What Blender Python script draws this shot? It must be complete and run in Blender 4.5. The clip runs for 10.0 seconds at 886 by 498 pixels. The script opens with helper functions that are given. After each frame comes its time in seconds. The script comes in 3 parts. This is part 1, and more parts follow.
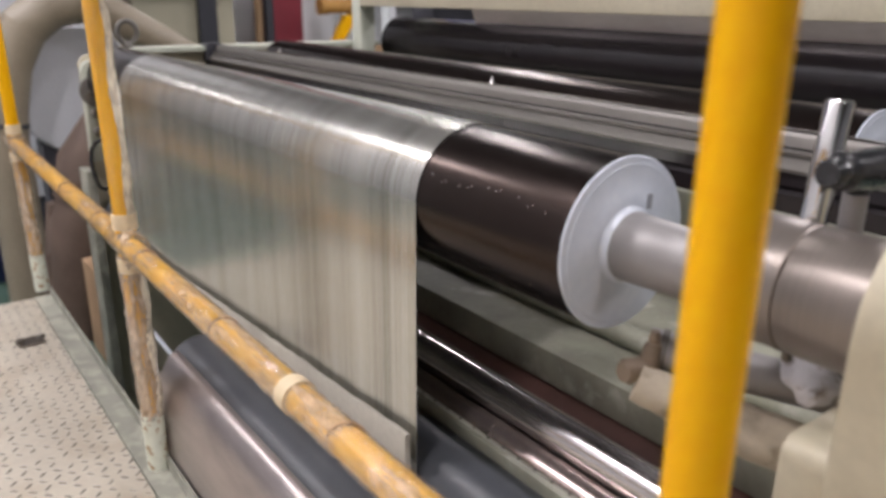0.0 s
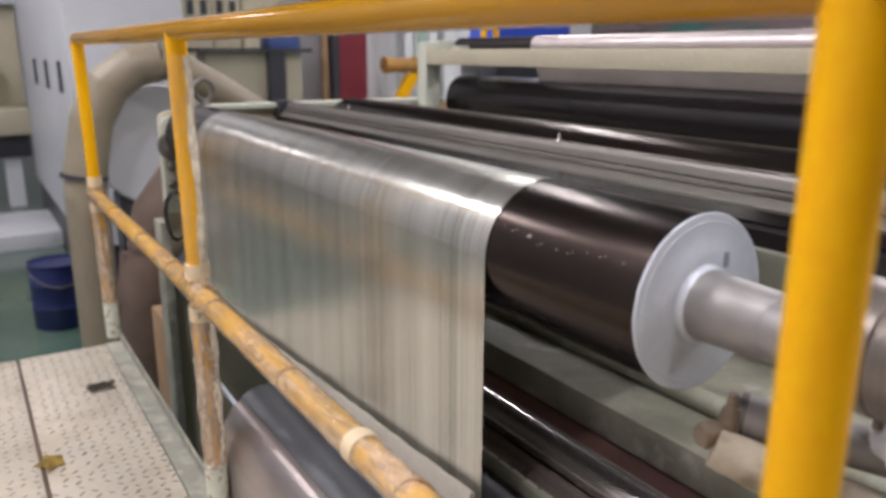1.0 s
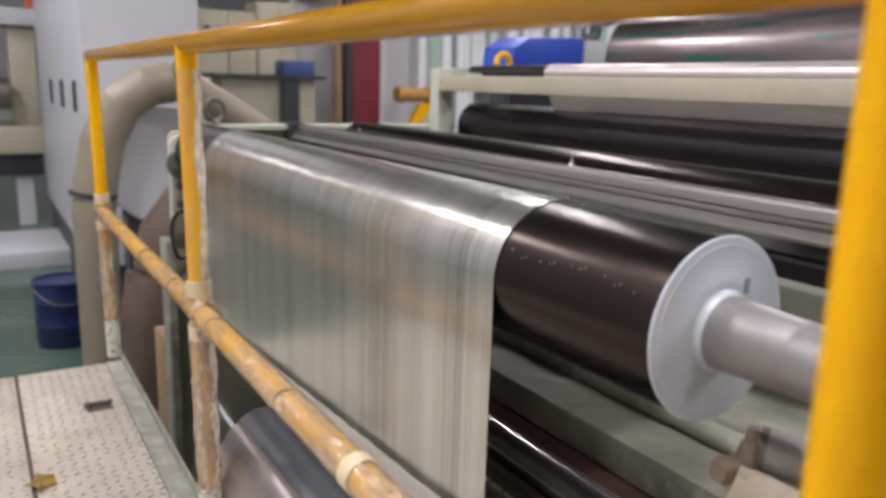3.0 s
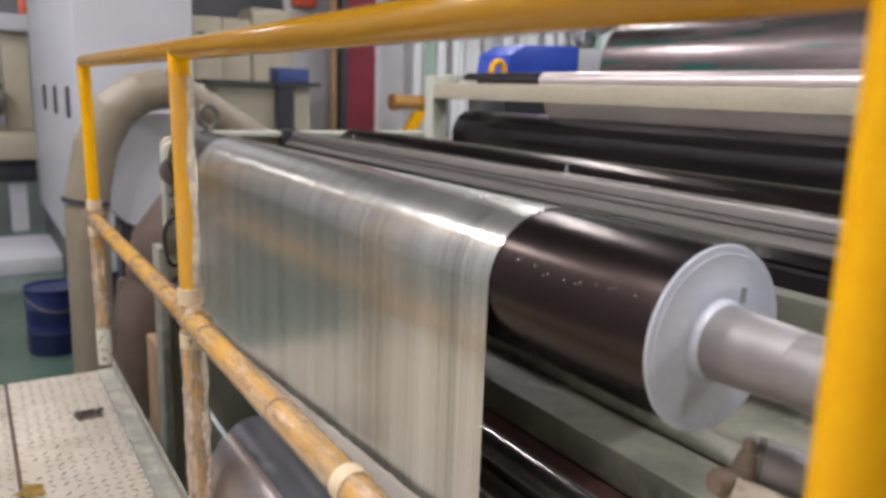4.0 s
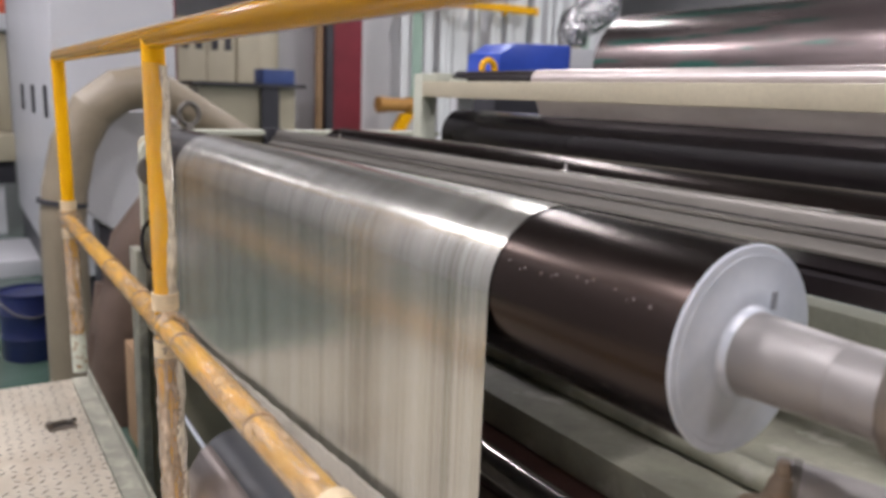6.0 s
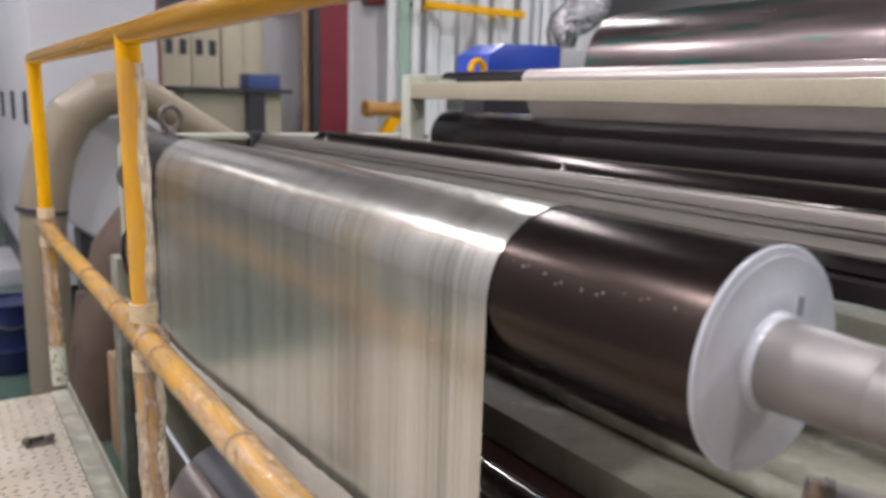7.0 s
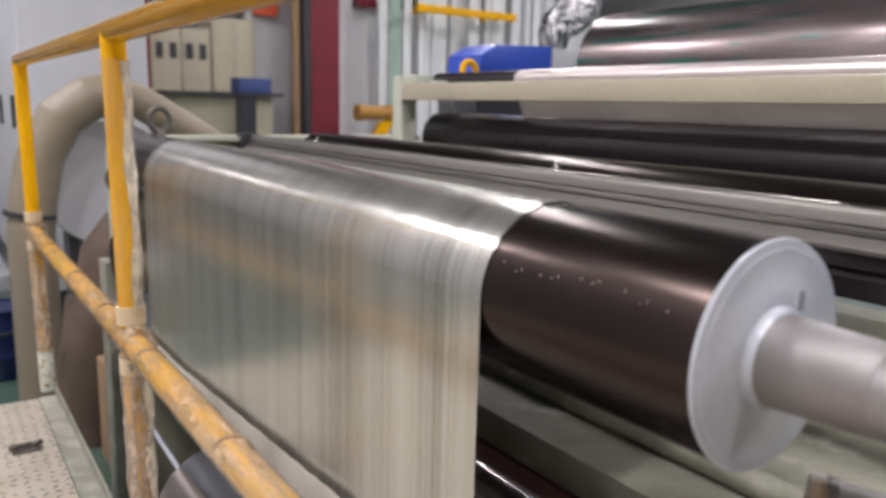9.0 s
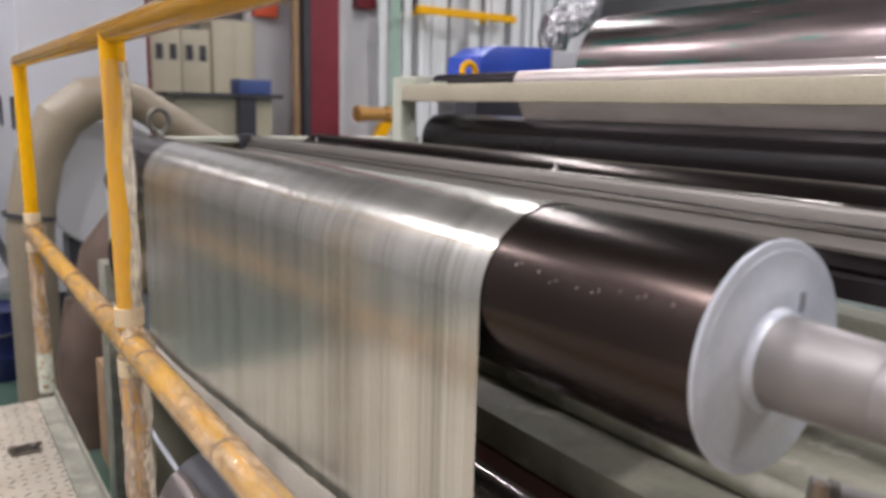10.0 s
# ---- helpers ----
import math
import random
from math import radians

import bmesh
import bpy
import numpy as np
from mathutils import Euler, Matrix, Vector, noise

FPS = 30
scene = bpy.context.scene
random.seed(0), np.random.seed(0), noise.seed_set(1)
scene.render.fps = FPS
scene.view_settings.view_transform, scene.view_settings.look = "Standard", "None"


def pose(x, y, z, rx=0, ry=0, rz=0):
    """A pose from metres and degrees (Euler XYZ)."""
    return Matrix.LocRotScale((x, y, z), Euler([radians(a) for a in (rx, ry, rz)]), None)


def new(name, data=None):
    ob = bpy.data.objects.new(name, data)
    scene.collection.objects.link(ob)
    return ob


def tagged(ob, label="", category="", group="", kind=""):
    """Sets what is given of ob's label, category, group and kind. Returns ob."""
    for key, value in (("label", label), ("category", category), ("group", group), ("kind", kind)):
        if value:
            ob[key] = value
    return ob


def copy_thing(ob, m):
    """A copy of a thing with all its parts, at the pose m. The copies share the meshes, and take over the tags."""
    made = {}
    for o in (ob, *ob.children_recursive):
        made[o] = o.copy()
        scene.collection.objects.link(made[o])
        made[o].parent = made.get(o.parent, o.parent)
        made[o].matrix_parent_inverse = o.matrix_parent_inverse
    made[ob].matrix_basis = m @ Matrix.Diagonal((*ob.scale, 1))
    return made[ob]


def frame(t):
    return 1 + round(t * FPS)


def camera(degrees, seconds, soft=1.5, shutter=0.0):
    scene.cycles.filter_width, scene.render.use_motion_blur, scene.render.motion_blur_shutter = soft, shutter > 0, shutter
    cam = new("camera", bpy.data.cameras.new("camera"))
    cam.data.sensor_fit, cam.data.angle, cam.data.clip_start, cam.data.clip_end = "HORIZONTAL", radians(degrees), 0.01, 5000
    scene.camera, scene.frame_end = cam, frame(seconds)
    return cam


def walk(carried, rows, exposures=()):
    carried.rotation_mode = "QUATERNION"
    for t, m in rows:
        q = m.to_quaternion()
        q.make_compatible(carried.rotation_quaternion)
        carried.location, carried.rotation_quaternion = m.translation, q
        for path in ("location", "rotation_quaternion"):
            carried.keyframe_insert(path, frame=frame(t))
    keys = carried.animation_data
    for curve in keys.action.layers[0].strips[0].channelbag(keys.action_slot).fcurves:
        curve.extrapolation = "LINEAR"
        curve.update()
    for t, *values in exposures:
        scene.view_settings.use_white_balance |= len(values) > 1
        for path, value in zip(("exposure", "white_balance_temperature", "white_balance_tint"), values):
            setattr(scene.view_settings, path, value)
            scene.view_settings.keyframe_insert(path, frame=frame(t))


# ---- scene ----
cam = camera(60.0, 10.0, soft=3.1)
cam.data.dof.use_dof, cam.data.dof.focus_distance, cam.data.dof.aperture_fstop = True, 1.25, 3.9
METRES, EYE, TILT, LEAN, TURN = 0.26, 1.52, 0.0, 0.0, -36.7
ROWS = [
    (0.0, 0.0, 0.0, 0.0, 0.16, -18.41, -0.47),
    (0.5, -0.0404, -0.0214, 0.01, 2.18, -16.28, -0.18),
    (1.0, -0.0619, -0.0006, 0.001, 4.51, -14.39, -0.17),
    (1.5, -0.0597, 0.0334, -0.0323, 5.5, -13.37, -0.73),
    (2.0, -0.0583, 0.0692, -0.0627, 5.68, -12.79, -1.21),
    (2.5, -0.0667, 0.0945, -0.0844, 5.62, -12.42, -1.48),
    (4.0, -0.0695, 0.1577, -0.0937, 5.07, -11.52, -1.8),
    (4.5, -0.0829, 0.1776, -0.0971, 4.84, -11.45, -1.91),
    (5.0, -0.1007, 0.2438, -0.1061, 4.65, -11.4, -2.06),
    (6.5, -0.1654, 0.6078, -0.2081, 3.59, -11.0, -1.85),
    (7.0, -0.1855, 0.7177, -0.2255, 3.07, -10.79, -1.59),
    (7.5, -0.1688, 0.7704, -0.2481, 2.67, -10.62, -1.36),
    (8.0, -0.1564, 0.767, -0.2561, 2.49, -10.53, -1.27),
    (8.5, -0.1724, 0.7747, -0.2632, 2.45, -10.5, -1.3),
    (9.0, -0.185, 0.7833, -0.266, 2.47, -10.49, -1.35),
    (9.5, -0.1854, 0.7986, -0.2698, 2.47, -10.47, -1.37),
    (10.0, -0.1816, 0.7969, -0.269, 2.47, -10.38, -1.36),
]
walk(cam, [(t, pose(0, 0, EYE, TILT, LEAN, TURN) @ pose(METRES * x, METRES * y, METRES * z, 90 + pitch, roll, yaw)) for t, x, y, z, yaw, pitch, roll in ROWS])

# ---- light ----
world = bpy.data.worlds.new("hall_air")
world.use_nodes = True
scene.world = world
world.node_tree.nodes["Background"].inputs[0].default_value = (0.75, 0.8, 0.9, 1)
world.node_tree.nodes["Background"].inputs[1].default_value = 0.3
scene.view_settings.exposure = 0.0
LAMP_WATTS = 72.0
LAMP_COLOR = (0.99, 0.935, 0.985)


# ---- materials ----
def material(name, color, rough=0.5, metal=0.0, vary=0.15, scale=8.0, stretch=(1, 1, 1), bump=0.1, fine=80.0,
             fine_stretch=None, second=None, second_at=(0.55, 0.7), rough_vary=0.08, coat=0.0, spec=0.5, distance=0.002):
    """A procedural surface: colour varied at two scales, an optional second colour in blotches, fine relief."""
    m = bpy.data.materials.new(name)
    m.use_nodes = True
    t = m.node_tree
    n, l = t.nodes, t.links
    b = n["Principled BSDF"]
    b.inputs["Metallic"].default_value = metal
    b.inputs["Coat Weight"].default_value = coat
    b.inputs["Coat Roughness"].default_value = 0.12
    b.inputs["Specular IOR Level"].default_value = spec
    co = n.new("ShaderNodeTexCoord")

    def noise_at(sc, st, detail):
        mp = n.new("ShaderNodeMapping")
        mp.inputs["Scale"].default_value = st
        l.new(co.outputs["Object"], mp.inputs["Vector"])
        k = n.new("ShaderNodeTexNoise")
        k.inputs["Scale"].default_value = sc
        k.inputs["Detail"].default_value = detail
        l.new(mp.outputs["Vector"], k.inputs["Vector"])
        return k.outputs["Fac"]

    big = noise_at(scale, stretch, 4.0)
    small = noise_at(fine, fine_stretch or stretch, 3.0)
    ramp = n.new("ShaderNodeValToRGB")
    ramp.color_ramp.elements[0].position, ramp.color_ramp.elements[1].position = 0.3, 0.7
    ramp.color_ramp.elements[0].color = (*[max(0, c * (1 - vary)) for c in color], 1)
    ramp.color_ramp.elements[1].color = (*[min(1, c * (1 + vary)) for c in color], 1)
    l.new(big, ramp.inputs["Fac"])
    out = ramp.outputs["Color"]
    mul = n.new("ShaderNodeMix")
    mul.data_type, mul.blend_type = "RGBA", "OVERLAY"
    mul.inputs[0].default_value = 0.14
    l.new(out, mul.inputs[6])
    l.new(small, mul.inputs[7])
    out = mul.outputs[2]
    if second:
        edge = n.new("ShaderNodeMapRange")
        edge.inputs[1].default_value, edge.inputs[2].default_value = second_at
        blot = noise_at(scale * 2.3, stretch, 6.0)
        l.new(blot, edge.inputs[0])
        mx = n.new("ShaderNodeMix")
        mx.data_type = "RGBA"
        l.new(edge.outputs[0], mx.inputs[0])
        l.new(out, mx.inputs[6])
        mx.inputs[7].default_value = (*second, 1)
        out = mx.outputs[2]
    l.new(out, b.inputs["Base Color"])
    rr = n.new("ShaderNodeMapRange")
    rr.inputs[3].default_value, rr.inputs[4].default_value = max(0.02, rough - rough_vary), min(1, rough + rough_vary)
    l.new(small, rr.inputs[0])
    l.new(rr.outputs[0], b.inputs["Roughness"])
    if bump:
        bp = n.new("ShaderNodeBump")
        bp.inputs["Strength"].default_value = bump
        bp.inputs["Distance"].default_value = distance
        l.new(small, bp.inputs["Height"])
        l.new(bp.outputs["Normal"], b.inputs["Normal"])
    return m


def glow(name, color, strength):
    m = bpy.data.materials.new(name)
    m.use_nodes = True
    b = m.node_tree.nodes["Principled BSDF"]
    b.inputs["Base Color"].default_value = (*color, 1)
    b.inputs["Emission Color"].default_value = (*color, 1)
    b.inputs["Emission Strength"].default_value = strength
    return m


def wrap_film(name, color, least, most, stretch, patch=9.0):
    """Crinkled clear packing film: see-through where it lies tight, milky where it is folded, with sharp glints."""
    m = bpy.data.materials.new(name)
    m.use_nodes = True
    t = m.node_tree
    n, l = t.nodes, t.links
    b = n["Principled BSDF"]
    b.inputs["Roughness"].default_value = 0.1
    b.inputs["Coat Weight"].default_value = 1.0
    b.inputs["Coat Roughness"].default_value, b.inputs["Coat IOR"].default_value = 0.04, 1.6
    co = n.new("ShaderNodeTexCoord")

    def noise_at(scale, detail, twist, st):
        mp = n.new("ShaderNodeMapping")
        mp.inputs["Scale"].default_value = st
        l.new(co.outputs["Object"], mp.inputs["Vector"])
        k = n.new("ShaderNodeTexNoise")
        k.inputs["Scale"].default_value, k.inputs["Detail"].default_value, k.inputs["Distortion"].default_value = scale, detail, twist
        l.new(mp.outputs["Vector"], k.inputs["Vector"])
        return k.outputs["Fac"]

    def remap(value, a, b0, c, d):
        r = n.new("ShaderNodeMapRange")
        r.interpolation_type = "SMOOTHSTEP"
        for i, v in enumerate((a, b0, c, d)):
            r.inputs[i + 1].default_value = v
        l.new(value, r.inputs[0])
        return r.outputs[0]

    def mathed(kind, p, q):
        k = n.new("ShaderNodeMath")
        k.operation = kind
        l.new(p, k.inputs[0])
        l.new(q, k.inputs[1])
        return k.outputs[0]

    pleat = noise_at(80, 4, 0.25, stretch)
    crumple = noise_at(90, 3, 0.2, tuple(0.35 + 0.65 * v for v in stretch))
    area = noise_at(patch, 3, 0.8, tuple(0.5 + 0.5 * v for v in stretch))
    cover = mathed("MULTIPLY", remap(area, 0.38, 0.60, 0.25, 1.0), remap(pleat, 0.36, 0.66, 0.3, 1.0))
    fold = remap(cover, 0.0, 0.85, least, most)
    tint = n.new("ShaderNodeValToRGB")
    tint.color_ramp.elements[0].position, tint.color_ramp.elements[1].position = 0.35, 0.65
    tint.color_ramp.elements[0].color = (*[c * 0.62 for c in color], 1)
    tint.color_ramp.elements[1].color = (*[min(1, c * 1.25) for c in color], 1)
    l.new(crumple, tint.inputs[0])
    l.new(tint.outputs[0], b.inputs["Base Color"])
    bp = n.new("ShaderNodeBump")
    bp.inputs["Strength"].default_value, bp.inputs["Distance"].default_value = 1.0, 0.005
    l.new(mathed("ADD", pleat, crumple), bp.inputs["Height"])
    l.new(bp.outputs["Normal"], b.inputs["Normal"])
    l.new(bp.outputs["Normal"], b.inputs["Coat Normal"])
    tr = n.new("ShaderNodeBsdfTransparent")
    gl = n.new("ShaderNodeBsdfGlossy")
    gl.inputs["Roughness"].default_value = 0.05
    l.new(bp.outputs["Normal"], gl.inputs["Normal"])
    clear = n.new("ShaderNodeMixShader")
    clear.inputs[0].default_value = 0.09
    l.new(tr.outputs[0], clear.inputs[1])
    l.new(gl.outputs[0], clear.inputs[2])
    mix = n.new("ShaderNodeMixShader")
    l.new(fold, mix.inputs[0])
    l.new(clear.outputs[0], mix.inputs[1])
    l.new(b.outputs[0], mix.inputs[2])
    l.new(mix.outputs[0], n["Material Output"].inputs["Surface"])
    return m


M = {
    "yellow": material("yellow_paint", (0.86, 0.44, 0.0), 0.42, vary=0.05, scale=5, bump=0.04, spec=0.22),
    "yellow_gloss": material("film_covered_yellow_paint", (0.47, 0.235, 0.006), 0.12, vary=0.12, scale=6, stretch=(1, 0.15, 1), fine=40, fine_stretch=(1, 0.1, 1), bump=0.06, coat=0.1, spec=0.4),
    "yellow_worn": material("worn_yellow_paint", (0.82, 0.45, 0.006), 0.36, vary=0.16, scale=14, stretch=(1, 0.2, 1), bump=0.1),
    "wrap": wrap_film("crinkled_clear_wrap", (0.62, 0.47, 0.31), 0.2, 0.62, (1, 0.10, 1), 8.0),
    "wrap_up": wrap_film("milky_clear_wrap", (0.60, 0.49, 0.38), 0.25, 0.85, (1, 1, 0.10)),
    "clear": wrap_film("thin_clear_wrap", (0.92, 0.74, 0.52), 0.0, 0.10, (1, 1, 0.14), 6.0),
    "milky": wrap_film("folded_milky_wrap", (0.86, 0.73, 0.57), 0.85, 0.98, (1, 1, 0.10), 14.0),
    "tape": material("masking_tape", (0.70, 0.57, 0.37), 0.55, vary=0.1, scale=30),
    "sleeve": material("chipped_cream_paint", (0.72, 0.74, 0.62), 0.5, vary=0.1, scale=20, second=(0.36, 0.22, 0.08), second_at=(0.55, 0.64), bump=0.3),
    "plate": material("worn_cream_floor_paint", (0.52, 0.475, 0.39), 0.45, vary=0.12, scale=4, fine=60, second=(0.40, 0.33, 0.24), second_at=(0.5, 0.8), bump=0.2),
    "lentil": material("bare_worn_steel", (0.16, 0.14, 0.12), 0.45, 0.5, vary=0.5, scale=9, bump=0.2),
    "toe": material("scuffed_grey_green_paint", (0.265, 0.265, 0.22), 0.42, vary=0.25, scale=8, second=(0.42, 0.41, 0.34), second_at=(0.5, 0.7), bump=0.15),
    "cream": material("cream_machine_paint", (0.50, 0.455, 0.335), 0.4, vary=0.05, scale=4, bump=0.08),
    "palegreen": material("pale_green_machine_paint", (0.53, 0.55, 0.46), 0.4, vary=0.05, scale=4, bump=0.08),
    "green": material("grey_green_machine_paint", (0.335, 0.335, 0.265), 0.45, vary=0.3, scale=7, second=(0.50, 0.50, 0.43), second_at=(0.58, 0.72), bump=0.12),
    "darkred": material("oily_dark_red_primer", (0.075, 0.036, 0.03), 0.35, vary=0.3, scale=12),
    "disc": material("white_enamel", (0.60, 0.64, 0.71), 0.2, vary=0.06, scale=6, bump=0.05, coat=0.25),
    "shaft": material("satin_steel", (0.30, 0.285, 0.28), 0.48, 0.5, vary=0.1, scale=9, stretch=(1, 0.3, 1), bump=0.08),
    "housing": material("turned_grey_steel", (0.25, 0.215, 0.19), 0.36, 0.7, vary=0.18, scale=7, fine=120, fine_stretch=(0.05, 3, 0.05), bump=0.1),
    "steel": material("brushed_steel", (0.175, 0.163, 0.147), 0.42, 0.6, vary=0.08, scale=3, stretch=(1, 0.3, 1), fine=40, fine_stretch=(1, 0.1, 1), bump=0.03),
    "chrome": material("chromed_steel", (0.66, 0.65, 0.64), 0.12, 1.0, vary=0.05, bump=0.02),
    "roller": material("dark_bronze_roller_skin", (0.044, 0.032, 0.028), 0.24, 0.9, vary=0.12, scale=3, stretch=(0.2, 1, 0.2), fine=40, fine_stretch=(1, 0.3, 1), bump=0.0, rough_vary=0.02),
    "darkchrome": material("dark_chromed_skin", (0.62, 0.58, 0.57), 0.2, 0.9, vary=0.1, bump=0.0, rough_vary=0.01),
    "brownchrome": material("oily_brown_skin", (0.52, 0.43, 0.40), 0.24, 0.8, vary=0.3, scale=5, stretch=(0.3, 1, 0.3), bump=0.02),
    "slotgrey": material("grey_shadowed_enamel", (0.30, 0.31, 0.34), 0.5),
    "black": material("black_roller_rubber", (0.02, 0.016, 0.018), 0.27, 0.0, vary=0.04, scale=4, bump=0.0, fine=20, stretch=(0.1, 1, 0.1), spec=0.45, rough_vary=0.0),
    "slate": material("slate_rubber_cover", (0.07, 0.075, 0.085), 0.38, 0.0, vary=0.15, scale=6, bump=0.06),
    "guard": material("stainless_sheet", (0.44, 0.39, 0.375), 0.33, 0.9, vary=0.3, scale=9, stretch=(1, 0.25, 1), bump=0.12),
    "rag": material("stained_valve_brass", (0.23, 0.175, 0.125), 0.5, 0.2, vary=0.25, scale=18, second=(0.16, 0.11, 0.07), bump=0.3),
    "lagging": material("wrapped_hose_cloth", (0.55, 0.48, 0.37), 0.75, vary=0.15, scale=14, second=(0.33, 0.27, 0.19), bump=0.4),
    "knob": material("black_bakelite", (0.015, 0.015, 0.017), 0.25, bump=0.03, coat=0.3),
    "glint": material("polished_fleck", (0.6, 0.57, 0.55), 0.08, 1.0, vary=0.02, bump=0.0),
    "duct": material("tan_duct_paint", (0.28, 0.235, 0.17), 0.42, vary=0.1, scale=3, bump=0.05),
    "brown": material("dark_brown_tarpaulin", (0.125, 0.085, 0.065), 0.5, vary=0.2, scale=6, bump=0.15),
    "white": material("white_sheet_metal", (0.58, 0.59, 0.62), 0.4, vary=0.04, scale=2, bump=0.03),
    "wall": material("white_wall_panel", (0.68, 0.68, 0.70), 0.55, vary=0.05, scale=1.2, bump=0.05),
    "redcol": material("maroon_column_paint", (0.20, 0.022, 0.035), 0.45, vary=0.12, scale=3),
    "dark": material("dark_grey_paint", (0.045, 0.045, 0.055), 0.45, vary=0.2, scale=4),
    "blue": material("blue_machine_paint", (0.03, 0.085, 0.52), 0.38, vary=0.12, scale=5),
    "crateblue": material("dull_blue_plastic", (0.05, 0.085, 0.24), 0.5),
    "navy": material("navy_drum_paint", (0.012, 0.02, 0.09), 0.32, vary=0.2, scale=6, bump=0.05),
    # greyer blotches put the floor's grey-white reflections into its colour
    "floor": material("green_epoxy_floor", (0.055, 0.105, 0.08), 0.16, vary=0.25, scale=0.9, fine=14, second=(0.12, 0.155, 0.135), second_at=(0.35, 0.75), bump=0.02),
    "ceiling": material("dim_ceiling_sheet", (0.16, 0.16, 0.17), 0.7, vary=0.05, scale=1),
    "orange": material("orange_red_plastic", (0.75, 0.12, 0.05), 0.4),
    "foil": material("crinkled_foil", (0.5, 0.5, 0.52), 0.25, 1.0, vary=0.1, scale=20, bump=0.9, fine=25, distance=0.03),
    "curtain": material("clear_strip_curtain", (0.80, 0.83, 0.84), 0.14, vary=0.1, scale=6, stretch=(6, 1, 0.3), bump=0.2, fine=8),
    "curtain_green": material("greenish_strip_curtain", (0.36, 0.50, 0.42), 0.2, vary=0.1, scale=6, stretch=(6, 1, 0.3), bump=0.2, fine=8),
    "carton": material("brown_cardboard", (0.36, 0.23, 0.13), 0.8, vary=0.12, scale=8),
    "lamp": glow("lamp_panel_glow", (1.0, 0.95, 0.96), 40.0),
}


def film_material(name, color, rough, streak):
    """Metallised film: mirror-like along its run, with fine lengthwise streaks that blur it across."""
    m = bpy.data.materials.new(name)
    m.use_nodes = True
    t = m.node_tree
    n, l = t.nodes, t.links
    b = n["Principled BSDF"]
    b.inputs["Metallic"].default_value = 0.88
    co = n.new("ShaderNodeTexCoord")

    def lines(sc, st, detail):
        mp = n.new("ShaderNodeMapping")
        mp.inputs["Scale"].default_value = st
        l.new(co.outputs["Object"], mp.inputs["Vector"])
        k = n.new("ShaderNodeTexNoise")
        k.inputs["Scale"].default_value, k.inputs["Detail"].default_value = sc, detail
        l.new(mp.outputs["Vector"], k.inputs["Vector"])
        return k.outputs["Fac"]

    wide = lines(16, (0.01, 1, 0.02), 6)
    thin = lines(110, (0.004, 1, 0.005), 3)
    ramp = n.new("ShaderNodeValToRGB")
    ramp.color_ramp.elements[0].position, ramp.color_ramp.elements[1].position = 0.32, 0.68
    ramp.color_ramp.elements[0].color = (*[c * (1 - streak) for c in color], 1)
    ramp.color_ramp.elements[1].color = (*[min(1, c * (1 + streak)) for c in color], 1)
    l.new(wide, ramp.inputs[0])
    ov = n.new("ShaderNodeMix")
    ov.data_type, ov.blend_type = "RGBA", "OVERLAY"
    ov.inputs[0].default_value = 0.6
    l.new(ramp.outputs[0], ov.inputs[6])
    l.new(thin, ov.inputs[7])
    l.new(ov.outputs[2], b.inputs["Base Color"])
    rr = n.new("ShaderNodeMapRange")
    rr.inputs[3].default_value, rr.inputs[4].default_value = rough * 0.9, rough * 1.12
    l.new(wide, rr.inputs[0])
    l.new(rr.outputs[0], b.inputs["Roughness"])
    bp = n.new("ShaderNodeBump")
    bp.inputs["Strength"].default_value, bp.inputs["Distance"].default_value = 0.05, 0.001
    l.new(thin, bp.inputs["Height"])
    l.new(bp.outputs["Normal"], b.inputs["Normal"])
    return m


M["film"] = film_material("metallised_film", (0.63, 0.622, 0.575), 0.24, 0.13)
# teal blotches and tone streaks put mirrored surroundings into the roll's colour
M["wound"] = material("wound_film_with_reflections", (0.21, 0.172, 0.17), 0.24, 0.8, vary=0.6, scale=11, stretch=(1, 0.12, 1), fine=30, fine_stretch=(1, 0.1, 1), second=(0.06, 0.17, 0.14), second_at=(0.56, 0.64), bump=0.03)
M["film_matte"] = material("dull_pinkish_film", (0.68, 0.61, 0.595), 0.36, 0.6, vary=0.12, scale=9, stretch=(2, 0.4, 2), fine=60, fine_stretch=(1, 0.5, 1), bump=0.0, rough_vary=0.06)


# ---- mesh helpers ----
def finish(bm, smooth=40):
    bmesh.ops.recalc_face_normals(bm, faces=bm.faces)
    for f in bm.faces:
        f.smooth = True
    for e in bm.edges:
        if len(e.link_faces) == 2 and e.calc_face_angle(0) > radians(smooth):
            e.smooth = False
    return bm


def mesh(name, bm, mat):
    me = bpy.data.meshes.new(name)
    finish(bm).to_mesh(me)
    bm.free()
    me.materials.append(M[mat])
    return me


def thing(name, bm, mat, label, category, group="", kind="", at=None):
    ob = new(name, mesh(name, bm, mat) if bm else None)
    if at is not None:
        ob.matrix_basis = at
    return tagged(ob, label, category, group, kind)


def part(name, bm, mat, parent, label=""):
    ob = new(name, mesh(name, bm, mat))
    ob.parent = parent
    return tagged(ob, label)


